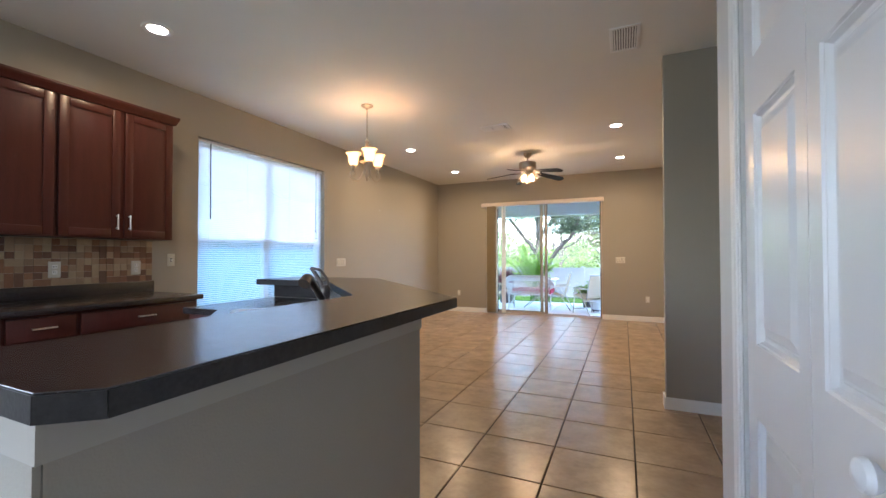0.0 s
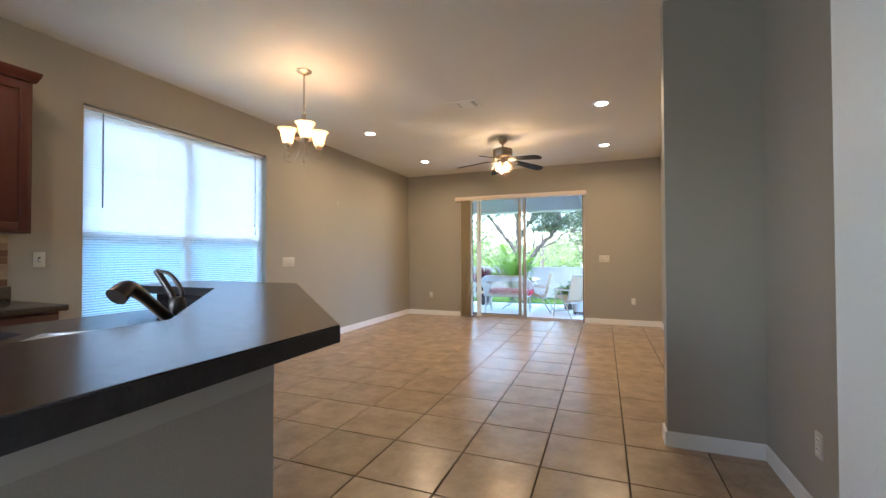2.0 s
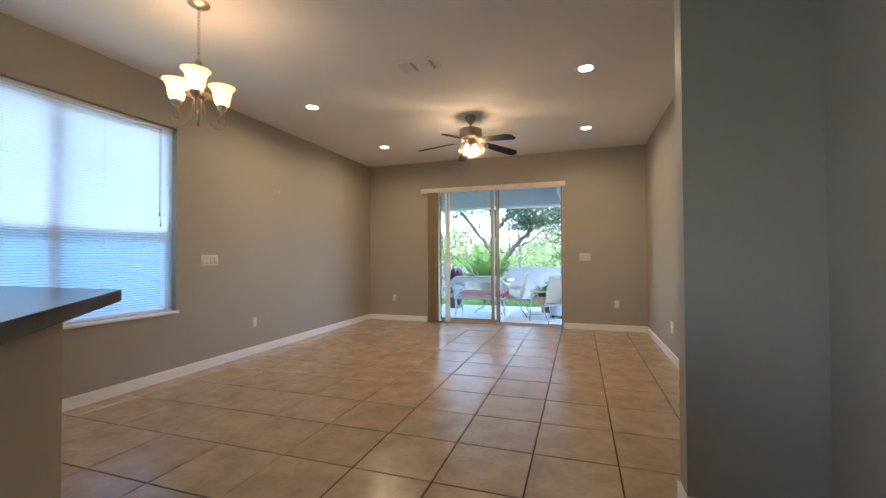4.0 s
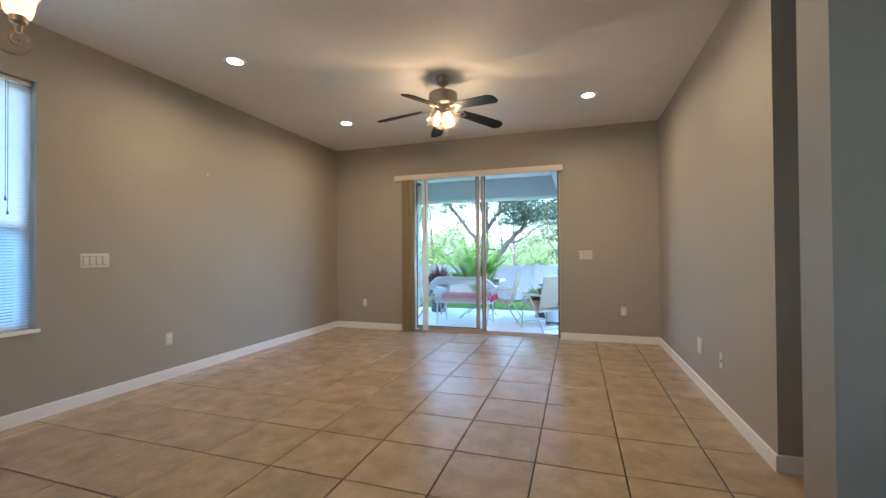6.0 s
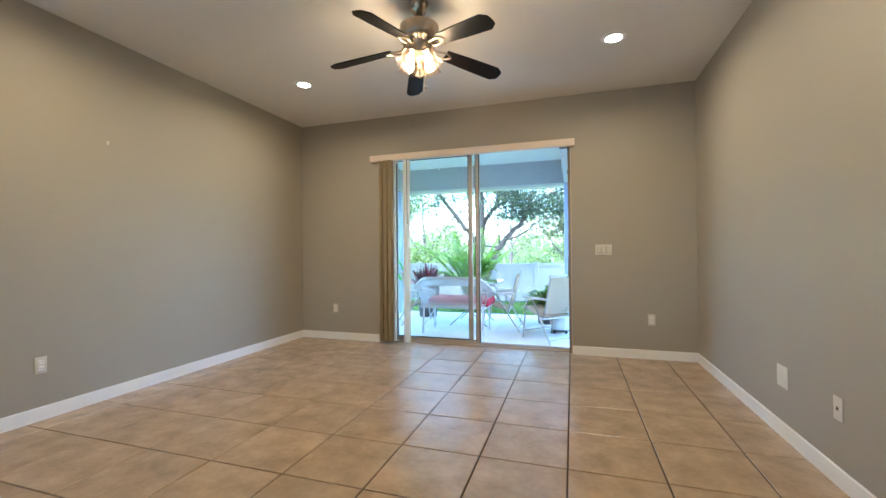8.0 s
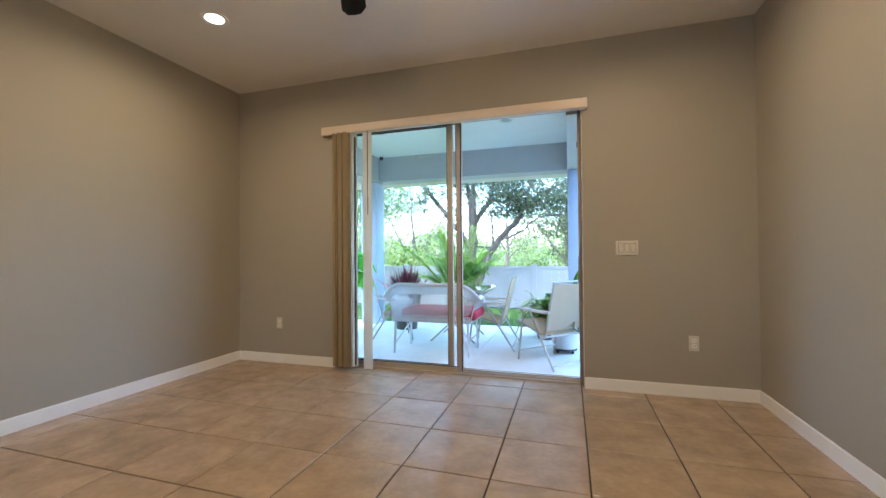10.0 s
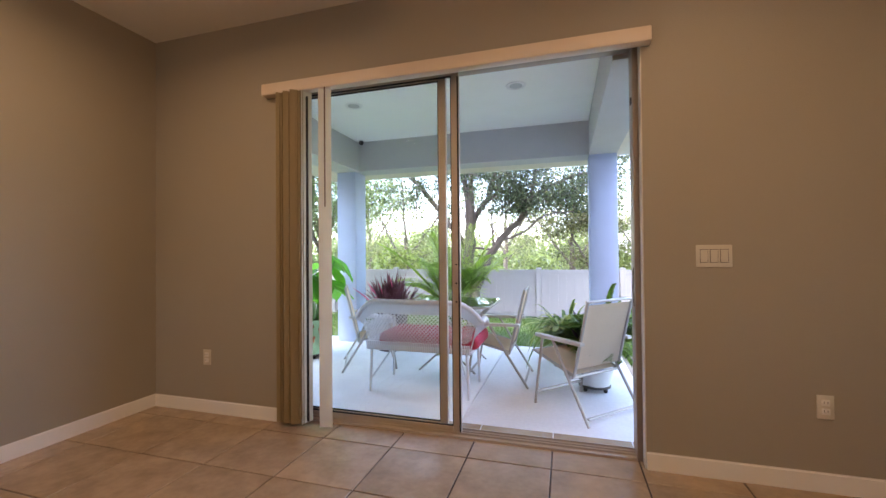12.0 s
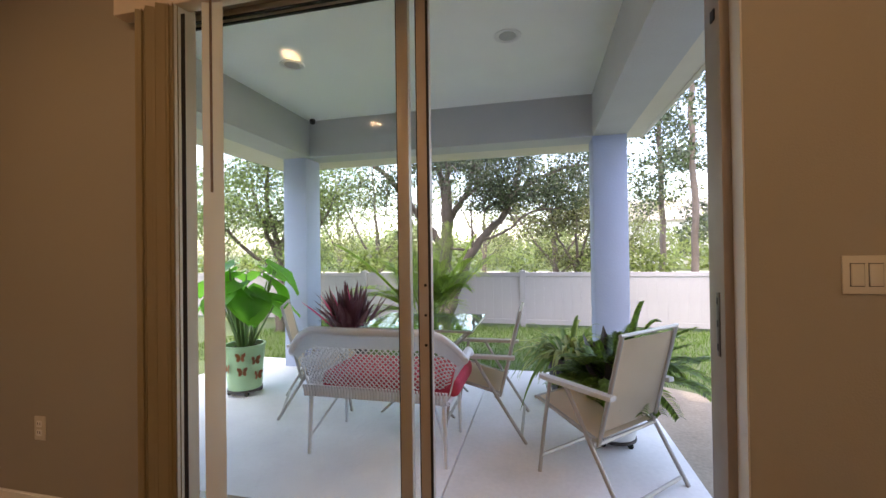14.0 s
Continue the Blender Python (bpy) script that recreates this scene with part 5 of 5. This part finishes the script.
part("roof", bm, M_roof, near, "grey shingle hip roof")
# lawn blades near the slab
nr = np.random.RandomState(5)
n = 34000
px, py = nr.uniform(-6.5, 2.2, n), nr.uniform(11.55, 15.95, n)
lawn = np.array([gz(q) for q in py])
ang, hh, ww = nr.uniform(0, 2 * np.pi, n), nr.uniform(0.03, 0.085, n), nr.uniform(0.003, 0.006, n)
lean = nr.normal(0, 0.02, (n, 2))
a = np.stack([px - ww * np.cos(ang), py - ww * np.sin(ang), lawn - 0.003], 1)
b = np.stack([px + ww * np.cos(ang), py + ww * np.sin(ang), lawn - 0.003], 1)
e = np.stack([px + lean[:, 0], py + lean[:, 1], lawn + hh], 1)
v = np.stack([a, b, e], 1).reshape(-1, 3)
tagged(fast_mesh("grass", v, np.arange(3 * n).reshape(-1, 3), M_blade_g), "short green lawn grass beside the patio", "grass", kind="stuff")


def blade_strip(bm, pts, widths, up=Vector((0, 0, 1)), fold=0.25):
    """A long leaf along points, folded on its midrib."""
    pts = [Vector(p) for p in pts]
    rows = []
    for k, p in enumerate(pts):
        d = (pts[min(k + 1, len(pts) - 1)] - pts[max(k - 1, 0)]).normalized()
        side = d.cross(up)
        side = side.normalized() if side.length > 1e-4 else d.orthogonal().normalized()
        nrm = side.cross(d)
        w = widths[k]
        rows.append((bm.verts.new(p + side * w + nrm * w * fold), bm.verts.new(p), bm.verts.new(p - side * w + nrm * w * fold)))
    for a, b in zip(rows, rows[1:]):
        bm.faces.new((a[0], a[1], b[1], b[0]))
        bm.faces.new((a[1], a[2], b[2], b[1]))


def arch(base, az, length, rise, droop, n=10):
    """Points of an arching stalk."""
    out = []
    for k in range(n + 1):
        t = k / n
        h = length * t * math.cos(rise) * (1 - 0.1 * t)
        z = length * t * math.sin(rise) - droop * t * t
        out.append(Vector(base) + Vector((math.cos(az) * h, math.sin(az) * h, z)))
    return out


def frond_leaf(bm, pts, size, pairs, hang=0.2, width=0.012, start=0.2):
    """Leaflets in pairs along a stalk."""
    m = len(pts) - 1
    for k in range(pairs):
        t = start + (1 - start) * k / pairs
        i = min(int(t * m), m - 1)
        p = pts[i].lerp(pts[i + 1], t * m - i)
        d = (pts[i + 1] - pts[i]).normalized()
        side = d.cross(Vector((0, 0, 1))).normalized()
        ln = size * (0.45 + 0.55 * math.sin(math.pi * min(1, 0.15 + t * 0.85)))
        for s in (1, -1):
            tipd = (side * s + d * 0.75 + Vector((0, 0, 0.25))).normalized()
            q1 = p + tipd * ln * 0.5
            q2 = p + tipd * ln + Vector((0, 0, -hang * ln))
            blade_strip(bm, [p, q1, q2], [width * 0.5, width, 0.0008])


# areca palm on the lawn
palm = thing("palm", pose(-2.50, 12.35, gz(12.35)), "bushy green areca palm with arching feathery fronds", "palm")
rs = random.Random(3)
bm = bm_new()
for k in range(7):
    a = rs.uniform(0, 6.3)
    tube(bm, [(0.05 * math.cos(a), 0.05 * math.sin(a), 0), (0.12 * math.cos(a), 0.12 * math.sin(a), rs.uniform(0.5, 0.8))], [0.028, 0.018], 8)
part("stem_cluster", bm, M_stem, palm, smooth=True)
for k in range(30):
    a = 2 * math.pi * k / 30 + rs.uniform(-0.2, 0.2)
    ln = rs.uniform(1.2, 2.05)
    pts = arch((0.06 * math.cos(a), 0.06 * math.sin(a), 0.45), a, ln, radians(rs.uniform(40, 82)), rs.uniform(0.25, 0.6) * ln)
    bm = bm_new()
    tube(bm, pts, [0.009 * (1 - 0.08 * j) for j in range(len(pts))], 5)
    frond_leaf(bm, pts, 0.38, 46, width=0.0055)
    part("frond", bm, M_palm, palm)


def potted(name, at, label, pot_mat, r0, r1, h, wheels=False, lip=True):
    p = thing(name, pose(*at), label, "potted plant")
    z = 0.055 if wheels else 0.0
    bm = bm_new()
    lathe(bm, [(0.0, z), (r0, z), (r1, z + h), (r1 * 1.05 if lip else r1, z + h), (r1 * 1.05 if lip else r1, z + h + 0.02), (r1 * 0.92, z + h + 0.02), (r1 * 0.90, z + h - 0.03), (0.0, z + h - 0.03)], 32)
    part("pot", bm, pot_mat, p, smooth=True)
    bm = bm_new()
    lathe(bm, [(0.0, z + h - 0.028), (r1 * 0.88, z + h - 0.028), (r1 * 0.86, z + h - 0.02), (0.0, z + h - 0.012)], 20)
    part("soil", bm, M_soil, p)
    if wheels:
        bm = bm_new()
        lathe(bm, [(0.0, 0.035), (r0 * 1.05, 0.035), (r0 * 1.05, 0.053), (0.0, 0.053)], 28)
        part("caddy", bm, M_potd, p, "black plant caddy")
        for k in range(4):
            a = radians(45 + 90 * k)
            bm = bm_new()
            lathe(bm, [(0.0, -0.01), (0.018, -0.01), (0.018, 0.01), (0.0, 0.01)], 14, (r0 * 0.9 * math.cos(a), r0 * 0.9 * math.sin(a), 0.018), Matrix.Rotation(radians(90), 4, "X"))
            part("caster", bm, M_seal, p)
    return p, z + h


# elephant-ear in a green pot
ear, top = potted("elephant_ear_plant", (-3.71, 10.34, SZ), "broad-leaved plant in a pale green pot on casters", M_potg, 0.145, 0.175, 0.38, True)
rs = random.Random(8)


def heart(bm, m, s):
    """A broad heart-shaped leaf, cupped, on a matrix."""
    rows = []
    for k in range(11):
        t = k / 10
        w = s * 0.46 * math.sin(math.pi * min(1.0, t * 0.92 + 0.10)) ** 0.75
        y = s * (t - 0.2)
        rows.append([bm.verts.new(m @ Vector((w * u, y + (0.12 * s * abs(u) * -1 if t < 0.25 else 0), 0.10 * s * abs(u) ** 1.5 - 0.35 * s * t * t + 0.02 * s * math.sin(9 * t + 3 * u)))) for u in (-1, -0.66, -0.33, 0, 0.33, 0.66, 1)])
    for a, b in zip(rows, rows[1:]):
        for j in range(6):
            bm.faces.new((a[j], a[j + 1], b[j + 1], b[j]))


for k in range(24):
    a = rs.uniform(0, 6.283)
    ln = rs.uniform(0.52, 0.86)
    pts = arch((0.05 * math.cos(a), 0.05 * math.sin(a), top - 0.03), a, ln, radians(rs.uniform(60, 87)), 0.06)
    bm = bm_new()
    tube(bm, pts, [0.011 * (1 - 0.05 * j) for j in range(len(pts))], 6)
    stalk = part("stalk", bm, M_stem, ear, smooth=True)
    bm = bm_new()
    e = pts[-1]
    heart(bm, Matrix.Translation(e) @ Matrix.Rotation(a - math.pi / 2, 4, "Z") @ Matrix.Rotation(radians(rs.uniform(-38, 2)), 4, "X"), rs.uniform(0.27, 0.40))
    part("leaf", bm, M_ear, ear, smooth=True)
# rust-coloured butterflies on the pot
for k, (a, z) in enumerate(((-62, 0.30), (-58, 0.17), (-105, 0.20), (-22, 0.26), (-12, 0.12))):
    bm = bm_new()
    for s in (1, -1):
        pts2 = [(0.0, 0.0), (0.012 * s, 0.035), (0.038 * s, 0.048), (0.045 * s, 0.025), (0.028 * s, 0.004), (0.036 * s, -0.018), (0.020 * s, -0.036), (0.004 * s, -0.02)]
        vs = [bm.verts.new((x, -0.012 * abs(x) / 0.04, y)) for x, y in pts2]
        f = bm.faces.new(vs)
    bmesh.ops.solidify(bm, geom=list(bm.faces), thickness=0.002)
    rr = 0.145 + 0.03 * z / 0.4 + 0.012
    bmesh.ops.transform(bm, matrix=Matrix.Translation((rr * math.cos(radians(a)), rr * math.sin(radians(a)), z + 0.06)) @ Matrix.Rotation(radians(a + 90), 4, "Z"), verts=bm.verts)
    part("butterfly", bm, M_rust, ear, "rust-coloured metal butterfly")

# purple-leaved plant on a stand
ti, top = potted("purple_leaf_plant", (-2.95, 10.95, SZ), "purple and pink strap-leaved plant in a dark pot", M_potd, 0.16, 0.22, 0.50)
rs = random.Random(14)
for k in range(95):
    a = rs.uniform(0, 6.283)
    ln = rs.uniform(0.34, 0.60)
    pink = k in (3, 5, 8, 11, 14, 17, 20, 23, 27, 31)
    b0 = rs.uniform(0, 0.18)
    pts = arch((b0 * math.cos(a), b0 * math.sin(a), top - 0.02), math.pi * 1.05 if pink else a, ln, radians(rs.uniform(35, 88)), 0.06, 5)
    bm = bm_new()
    blade_strip(bm, pts, [0.010, 0.021, 0.028, 0.026, 0.015, 0.001], fold=0.3)
    part("leaf", bm, M_tipink if pink else M_ti, ti, "bright pink leaf" if pink else "")

# fern on casters by the chair
fern, top = potted("fern", (-0.56, 9.98, SZ), "lush green fern in a white pot on a black caddy", M_potw, 0.13, 0.19, 0.28, True)
rs = random.Random(19)
for k in range(110):
    a = rs.uniform(0, 6.283)
    out = 0.5 + 0.5 * math.cos(a + 0.6)
    ln = rs.uniform(0.42, 0.62) + 0.62 * out * rs.random()
    pts = arch((0.05 * math.cos(a), 0.05 * math.sin(a), top - 0.03), a, ln, radians(rs.uniform(38, 84)), rs.uniform(0.30, 0.75) * ln, 9)
    pts = [Vector((p.x, p.y, max(p.z, 0.02 + 0.01 * rs.random()))) for p in pts]
    bm = bm_new()
    tube(bm, pts, 0.0025, 4)
    frond_leaf(bm, pts, 0.10, 34, width=0.010, start=0.08)
    part("frond", bm, M_fern, fern)
bm = bm_new()
for k in range(14):
    a = rs.uniform(0, 6.283)
    pts = arch((0.1 * math.cos(a), 0.1 * math.sin(a), top), a, rs.uniform(0.3, 0.5), radians(rs.uniform(50, 85)), 0.05, 4)
    blade_strip(bm, pts, [0.02, 0.035, 0.04, 0.03, 0.002])
part("leaf", bm, M_potd, fern, "dark reddish broad leaves")
# striped spider plant farther back
spider, top = potted("spider_plant", (-0.80, 10.72, SZ), "pale striped strap-leaved plant in a dark pot", M_potd, 0.13, 0.18, 0.36)
rs = random.Random(23)
for k in range(130):
    a = rs.uniform(0, 6.283)
    ln = rs.uniform(0.45, 0.85)
    pts = arch((0.05 * math.cos(a), 0.05 * math.sin(a), top - 0.03), a, ln, radians(rs.uniform(25, 78)), rs.uniform(0.5, 1.05) * ln, 7)
    bm = bm_new()
    blade_strip(bm, pts, [0.009, 0.017, 0.021, 0.021, 0.018, 0.013, 0.008, 0.001])
    part("leaf", bm, M_pale if k % 3 else M_fern, spider)


# ---- patio furniture ----
def folding_chair(m, label):
    """A sling folding chair; it faces local +y, feet on z = 0."""
    c = thing("folding_chair", m, label, "chair", "patio chairs")
    w = 0.26
    r = 0.0115
    hinge_z, hinge_y = 0.30, -0.13
    for s in (-1, 1):
        bm = bm_new()
        tube(bm, curve_pts([(s * w, 0.24, 0.0), (s * w, 0.195, 0.30), (s * w, 0.15, 0.548)], 4), r, 10)
        part("front_leg", bm, M_rod, c, smooth=True)
        bm = bm_new()
        tube(bm, [(s * (w + 0.02), -0.32, 0.0), (s * (w + 0.02), hinge_y, hinge_z), (s * (w + 0.02), 0.02, 0.55)], r, 10)
        part("rear_leg", bm, M_rod, c, smooth=True)
        bm = bm_new()
        tube(bm, [(s * (w - 0.02), hinge_y - 0.02, hinge_z + 0.01), (s * (w - 0.02), 0.27, 0.42)], r, 10)
        part("seat_rail", bm, M_rod, c, smooth=True)
        bm = bm_new()
        tube(bm, [(s * (w - 0.02), hinge_y - 0.02, hinge_z), (s * (w - 0.02), -0.29, 0.87)], r, 10)
        part("back_post", bm, M_rod, c, smooth=True)
        bm = bm_new()
        prism(bm, [(s * w - 0.024, -0.25), (s * w + 0.024, -0.25), (s * w + 0.028, 0.12), (s * w + 0.020, 0.215), (s * w, 0.235), (s * w - 0.020, 0.215), (s * w - 0.028, 0.12)], 0.548, 0.572, bevel=0.006)
        part("armrest", bm, mat("arm_plastic", (0.55, 0.52, 0.46), rough=0.5, vary=0.05), c, smooth=True)
        bm = bm_new()
        lathe(bm, [(0.0, -0.016), (0.018, -0.016), (0.018, 0.016), (0.0, 0.016)], 14, (s * w, hinge_y, hinge_z), Matrix.Rotation(radians(90), 4, "Y"))
        part("hinge", bm, M_rod, c)
    for y, z in ((-0.288, 0.865), (0.27, 0.42), (0.225, 0.10), (-0.29, 0.045), (hinge_y - 0.02, hinge_z)):
        bm = bm_new()
        tube(bm, [(-w + 0.005, y, z), (w - 0.005, y, z)], r * 0.9, 8)
        part("crossbar", bm, M_rod, c, smooth=True)

    def sling(a, b, sag, name):
        bm = bm_new()
        rows = []
        for i in range(9):
            t = i / 8
            p = Vector(a).lerp(Vector(b), t)
            nn = Vector((0, -(b[2] - a[2]), b[1] - a[1])).normalized()
            rows.append([bm.verts.new(Vector((u * (w - 0.03), p.y, p.z)) - nn * sag * math.sin(math.pi * t) * (1 - u * u)) for u in (-1, -0.5, 0, 0.5, 1)])
        for p, q in zip(rows, rows[1:]):
            for j in range(4):
                bm.faces.new((p[j], p[j + 1], q[j + 1], q[j]))
        bmesh.ops.solidify(bm, geom=list(bm.faces), thickness=0.003)
        part(name, bm, M_sling, c, "taut beige woven cloth", smooth=True)
    sling((0, 0.27, 0.425), (0, -0.14, 0.315), 0.02, "seat")
    sling((0, -0.162, 0.36), (0, -0.278, 0.84), 0.015, "backrest")
    return c


# facing is local +y; heading in degrees turns it
folding_chair(pose(-0.69, 9.53, SZ, 0, 0, 46), "beige sling folding chair beside the fern")
folding_chair(pose(-1.45, 10.11, SZ, 0, 0, 90), "beige sling folding chair at the glass table")
folding_chair(pose(-2.86, 10.24, SZ, 0, 0, -62), "beige sling folding chair near the green pot")

# wicker settee, its back to the house
st = thing("wicker_settee", pose(-2.03, 9.66, SZ), "white wicker settee with a red seat cushion", "settee")
W = 0.47
for x, y, h in ((-W + 0.02, -0.24, 0.44), (W - 0.02, -0.24, 0.40), (-W + 0.03, 0.26, 0.58), (W - 0.03, 0.26, 0.58)):
    bm = bm_new()
    tube(bm, [(x, y, 0.0), (x * 0.985, y * 0.97, h * 0.5), (x * 0.97, y * 0.95, h)], [0.012, 0.014, 0.015], 10)
    part("leg", bm, M_wick, st, smooth=True)
bm = bm_new()
for a, b in (((-W, -0.25, 0.385), (W, -0.25, 0.385)), ((-W, 0.26, 0.385), (W, 0.26, 0.385)), ((-W, -0.25, 0.385), (-W, 0.26, 0.385)), ((W, -0.25, 0.385), (W, 0.26, 0.385))):
    tube(bm, [a, b], 0.013, 8)
part("seat_frame", bm, M_wick, st, smooth=True)
for s in (-1, 1):
    bm = bm_new()
    tube(bm, [(s * (W - 0.03), -0.22, 0.12), (s * (W - 0.18), 0.0, 0.40)], 0.008, 8)
    part("brace", bm, M_wick, st, smooth=True)
bm = bm_new()
box(bm, -W + 0.02, W - 0.02, -0.23, 0.25, 0.38, 0.40)
part("seat_deck", bm, M_wick, st)
# lower woven apron at the back
bm = bm_new()
for k in range(48):
    x = -W + 2 * W * (k + 0.5) / 48
    tube(bm, [(x, -0.262, 0.385), (x * 1.01, -0.274, 0.455)], 0.0085, 6)
part("apron", bm, M_wick, st, "close upright white weave", smooth=True)


def back_at(u, v):
    """A point of the backrest: u across -1..1, v from seat to top 0..1."""
    hw = W + 0.05 * v + 0.05 * v * v
    curve = 0.10 * (abs(u) ** 3)
    return Vector((u * hw, -0.268 - 0.075 * v + curve * 0.9, 0.455 + 0.345 * v - 0.15 * (max(0, abs(u) - 0.62) / 0.38) ** 2 * v))


bm = bm_new()
n = 30
for k in range(-8, n + 1):
    for s in (1, -1):
        pts = []
        for j in range(9):
            v = j / 8 * 0.72
            u = -1 + 2 * (k + j * 0.9) / n
            u = u if s == 1 else -u
            if -1 <= u <= 1:
                pts.append(back_at(u, v))
        if len(pts) > 1:
            tube(bm, pts, 0.0035, 5)
part("lattice", bm, M_wick, st, "open diamond weave")
bm = bm_new()
rows = []
for i in range(25):
    u = -1 + 2 * i / 24
    rows.append([bm.verts.new(back_at(u, v)) for v in (0.72, 0.82, 0.91, 1.0)])
for p, q in zip(rows, rows[1:]):
    for j in range(3):
        bm.faces.new((p[j], q[j], q[j + 1], p[j + 1]))
bmesh.ops.solidify(bm, geom=list(bm.faces), thickness=0.014)
part("top_band", bm, M_wick, st, "solid woven white band", smooth=True)
bm = bm_new()
rail = [back_at(-1 + 2 * k / 28, 1.0) + Vector((0, 0, 0.008)) for k in range(29)]
tube(bm, rail, 0.020, 10)
part("top_roll", bm, M_wick, st, "braided white top roll", smooth=True)
bm = bm_new()
for k in range(28):
    for q in range(3):
        t = q / 3
        p = rail[k].lerp(rail[k + 1], t)
        d = (rail[k + 1] - rail[k]).normalized()
        up = Vector((0, 0, 1))
        s = d.cross(up).normalized()
        tube(bm, [p - d * 0.012 - up * 0.019 - s * 0.010, p - d * 0.004 - s * 0.0225, p + d * 0.006 + up * 0.012 - s * 0.019, p + d * 0.014 + up * 0.0225], 0.005, 5)
part("braid", bm, M_wick, st, smooth=True)
for s in (-1, 1):
    bm = bm_new()
    pts = curve_pts([tuple(back_at(s, 0.98)), (s * (W + 0.09), -0.10, 0.66), (s * (W + 0.07), 0.12, 0.60), (s * (W + 0.03), 0.27, 0.58), (s * (W + 0.02), 0.30, 0.52)], 6)
    tube(bm, pts, 0.026, 10)
    part("arm", bm, M_wick, st, smooth=True)
    bm = bm_new()
    for k in range(14):
        y = -0.22 + 0.46 * k / 13
        tube(bm, [(s * (W - 0.01), y, 0.39), (s * (W + 0.05), y + 0.02, 0.60)], 0.005, 5)
        tube(bm, [(s * (W - 0.01), y + 0.03, 0.39), (s * (W + 0.05), y - 0.01, 0.60)], 0.005, 5)
    part("arm_weave", bm, M_wick, st)
bm = bm_new()
box(bm, -W + 0.06, W + 0.035, -0.20, 0.31, 0.401, 0.515, bevel=0.04, seg=4)
tagged(part("seat_cushion", bm, M_cush, smooth=True), "red patterned seat cushion on the wicker settee", "cushion").matrix_basis = pose(-2.01, 9.66, SZ)

# glass table
tb = thing("glass_table", pose(-1.98, 10.45, SZ), "glass-topped patio table on metal legs", "table")
bm = bm_new()
prism(bm, [(-0.46, -0.38), (0.46, -0.38), (0.46, 0.38), (-0.46, 0.38)], 0.69, 0.70, bevel=0.003)
part("tabletop", bm, M_tglass, tb, "clear green-edged glass top").visible_shadow = False
bm = bm_new()
tube(bm, [(-0.45, -0.37, 0.678), (0.45, -0.37, 0.678), (0.45, 0.37, 0.678), (-0.45, 0.37, 0.678)], 0.011, 8, close=True)
part("rim", bm, M_rod, tb, smooth=True)
for sx in (-1, 1):
    for sy in (-1, 1):
        bm = bm_new()
        tube(bm, [(sx * 0.44, sy * 0.36, 0.675), (sx * -0.30, sy * 0.30, 0.0)], 0.010, 8)
        part("leg", bm, M_rod, tb, smooth=True)

# ---- floor tiles ----
TP = 0.470
TX, TY = -0.417, 3.230
g = 0.0078
tile_mesh = None
rest = bm_new()


def chamfer_tile(bm, x0, x1, y0, y1):
    c = 0.0025
    low = [bm.verts.new(v) for v in ((x0, y0, -0.006), (x1, y0, -0.006), (x1, y1, -0.006), (x0, y1, -0.006))]
    mid = [bm.verts.new(v) for v in ((x0, y0, -c), (x1, y0, -c), (x1, y1, -c), (x0, y1, -c))]
    top = [bm.verts.new(v) for v in ((x0 + c, y0 + c, 0), (x1 - c, y0 + c, 0), (x1 - c, y1 - c, 0), (x0 + c, y1 - c, 0))]
    for a, b in ((low, mid), (mid, top)):
        for k in range(4):
            bm.faces.new((a[k], a[(k + 1) % 4], b[(k + 1) % 4], b[k]))
    bm.faces.new(top)


rng = random.Random(2)
bm = bm_new()
chamfer_tile(bm, -TP / 2 + g / 2, TP / 2 - g / 2, -TP / 2 + g / 2, TP / 2 - g / 2)
tile_mesh = bpy.data.meshes.new("tile")
bmesh.ops.recalc_face_normals(bm, faces=bm.faces)
bm.to_mesh(tile_mesh)
bm.free()
tile_mesh.materials.append(M_tile)
for j in range(-13, 12):
    for i in range(-9, 8):
        cx, cy = TX + TP * (i + 0.5), TY + TP * (j + 0.5)
        if i > 2 and not (3.7 < cy < 5.7):
            continue
        if cy < 0.1 or (cx < -1.1 and cy < 1.4):
            chamfer_tile(rest, cx - TP / 2 + g / 2, cx + TP / 2 - g / 2, cy - TP / 2 + g / 2, min(cy + TP / 2 - g / 2, 8.66))
            continue
        ob = new("tile", tile_mesh)
        ob.parent = floor
        ob.location = (cx, cy, rng.uniform(-0.0004, 0.0004))
        ob.rotation_euler = (rng.uniform(-0.0015, 0.0015), rng.uniform(-0.0015, 0.0015), 0)
tagged(part("tile_field", rest, M_tile, floor), kind="stuff")
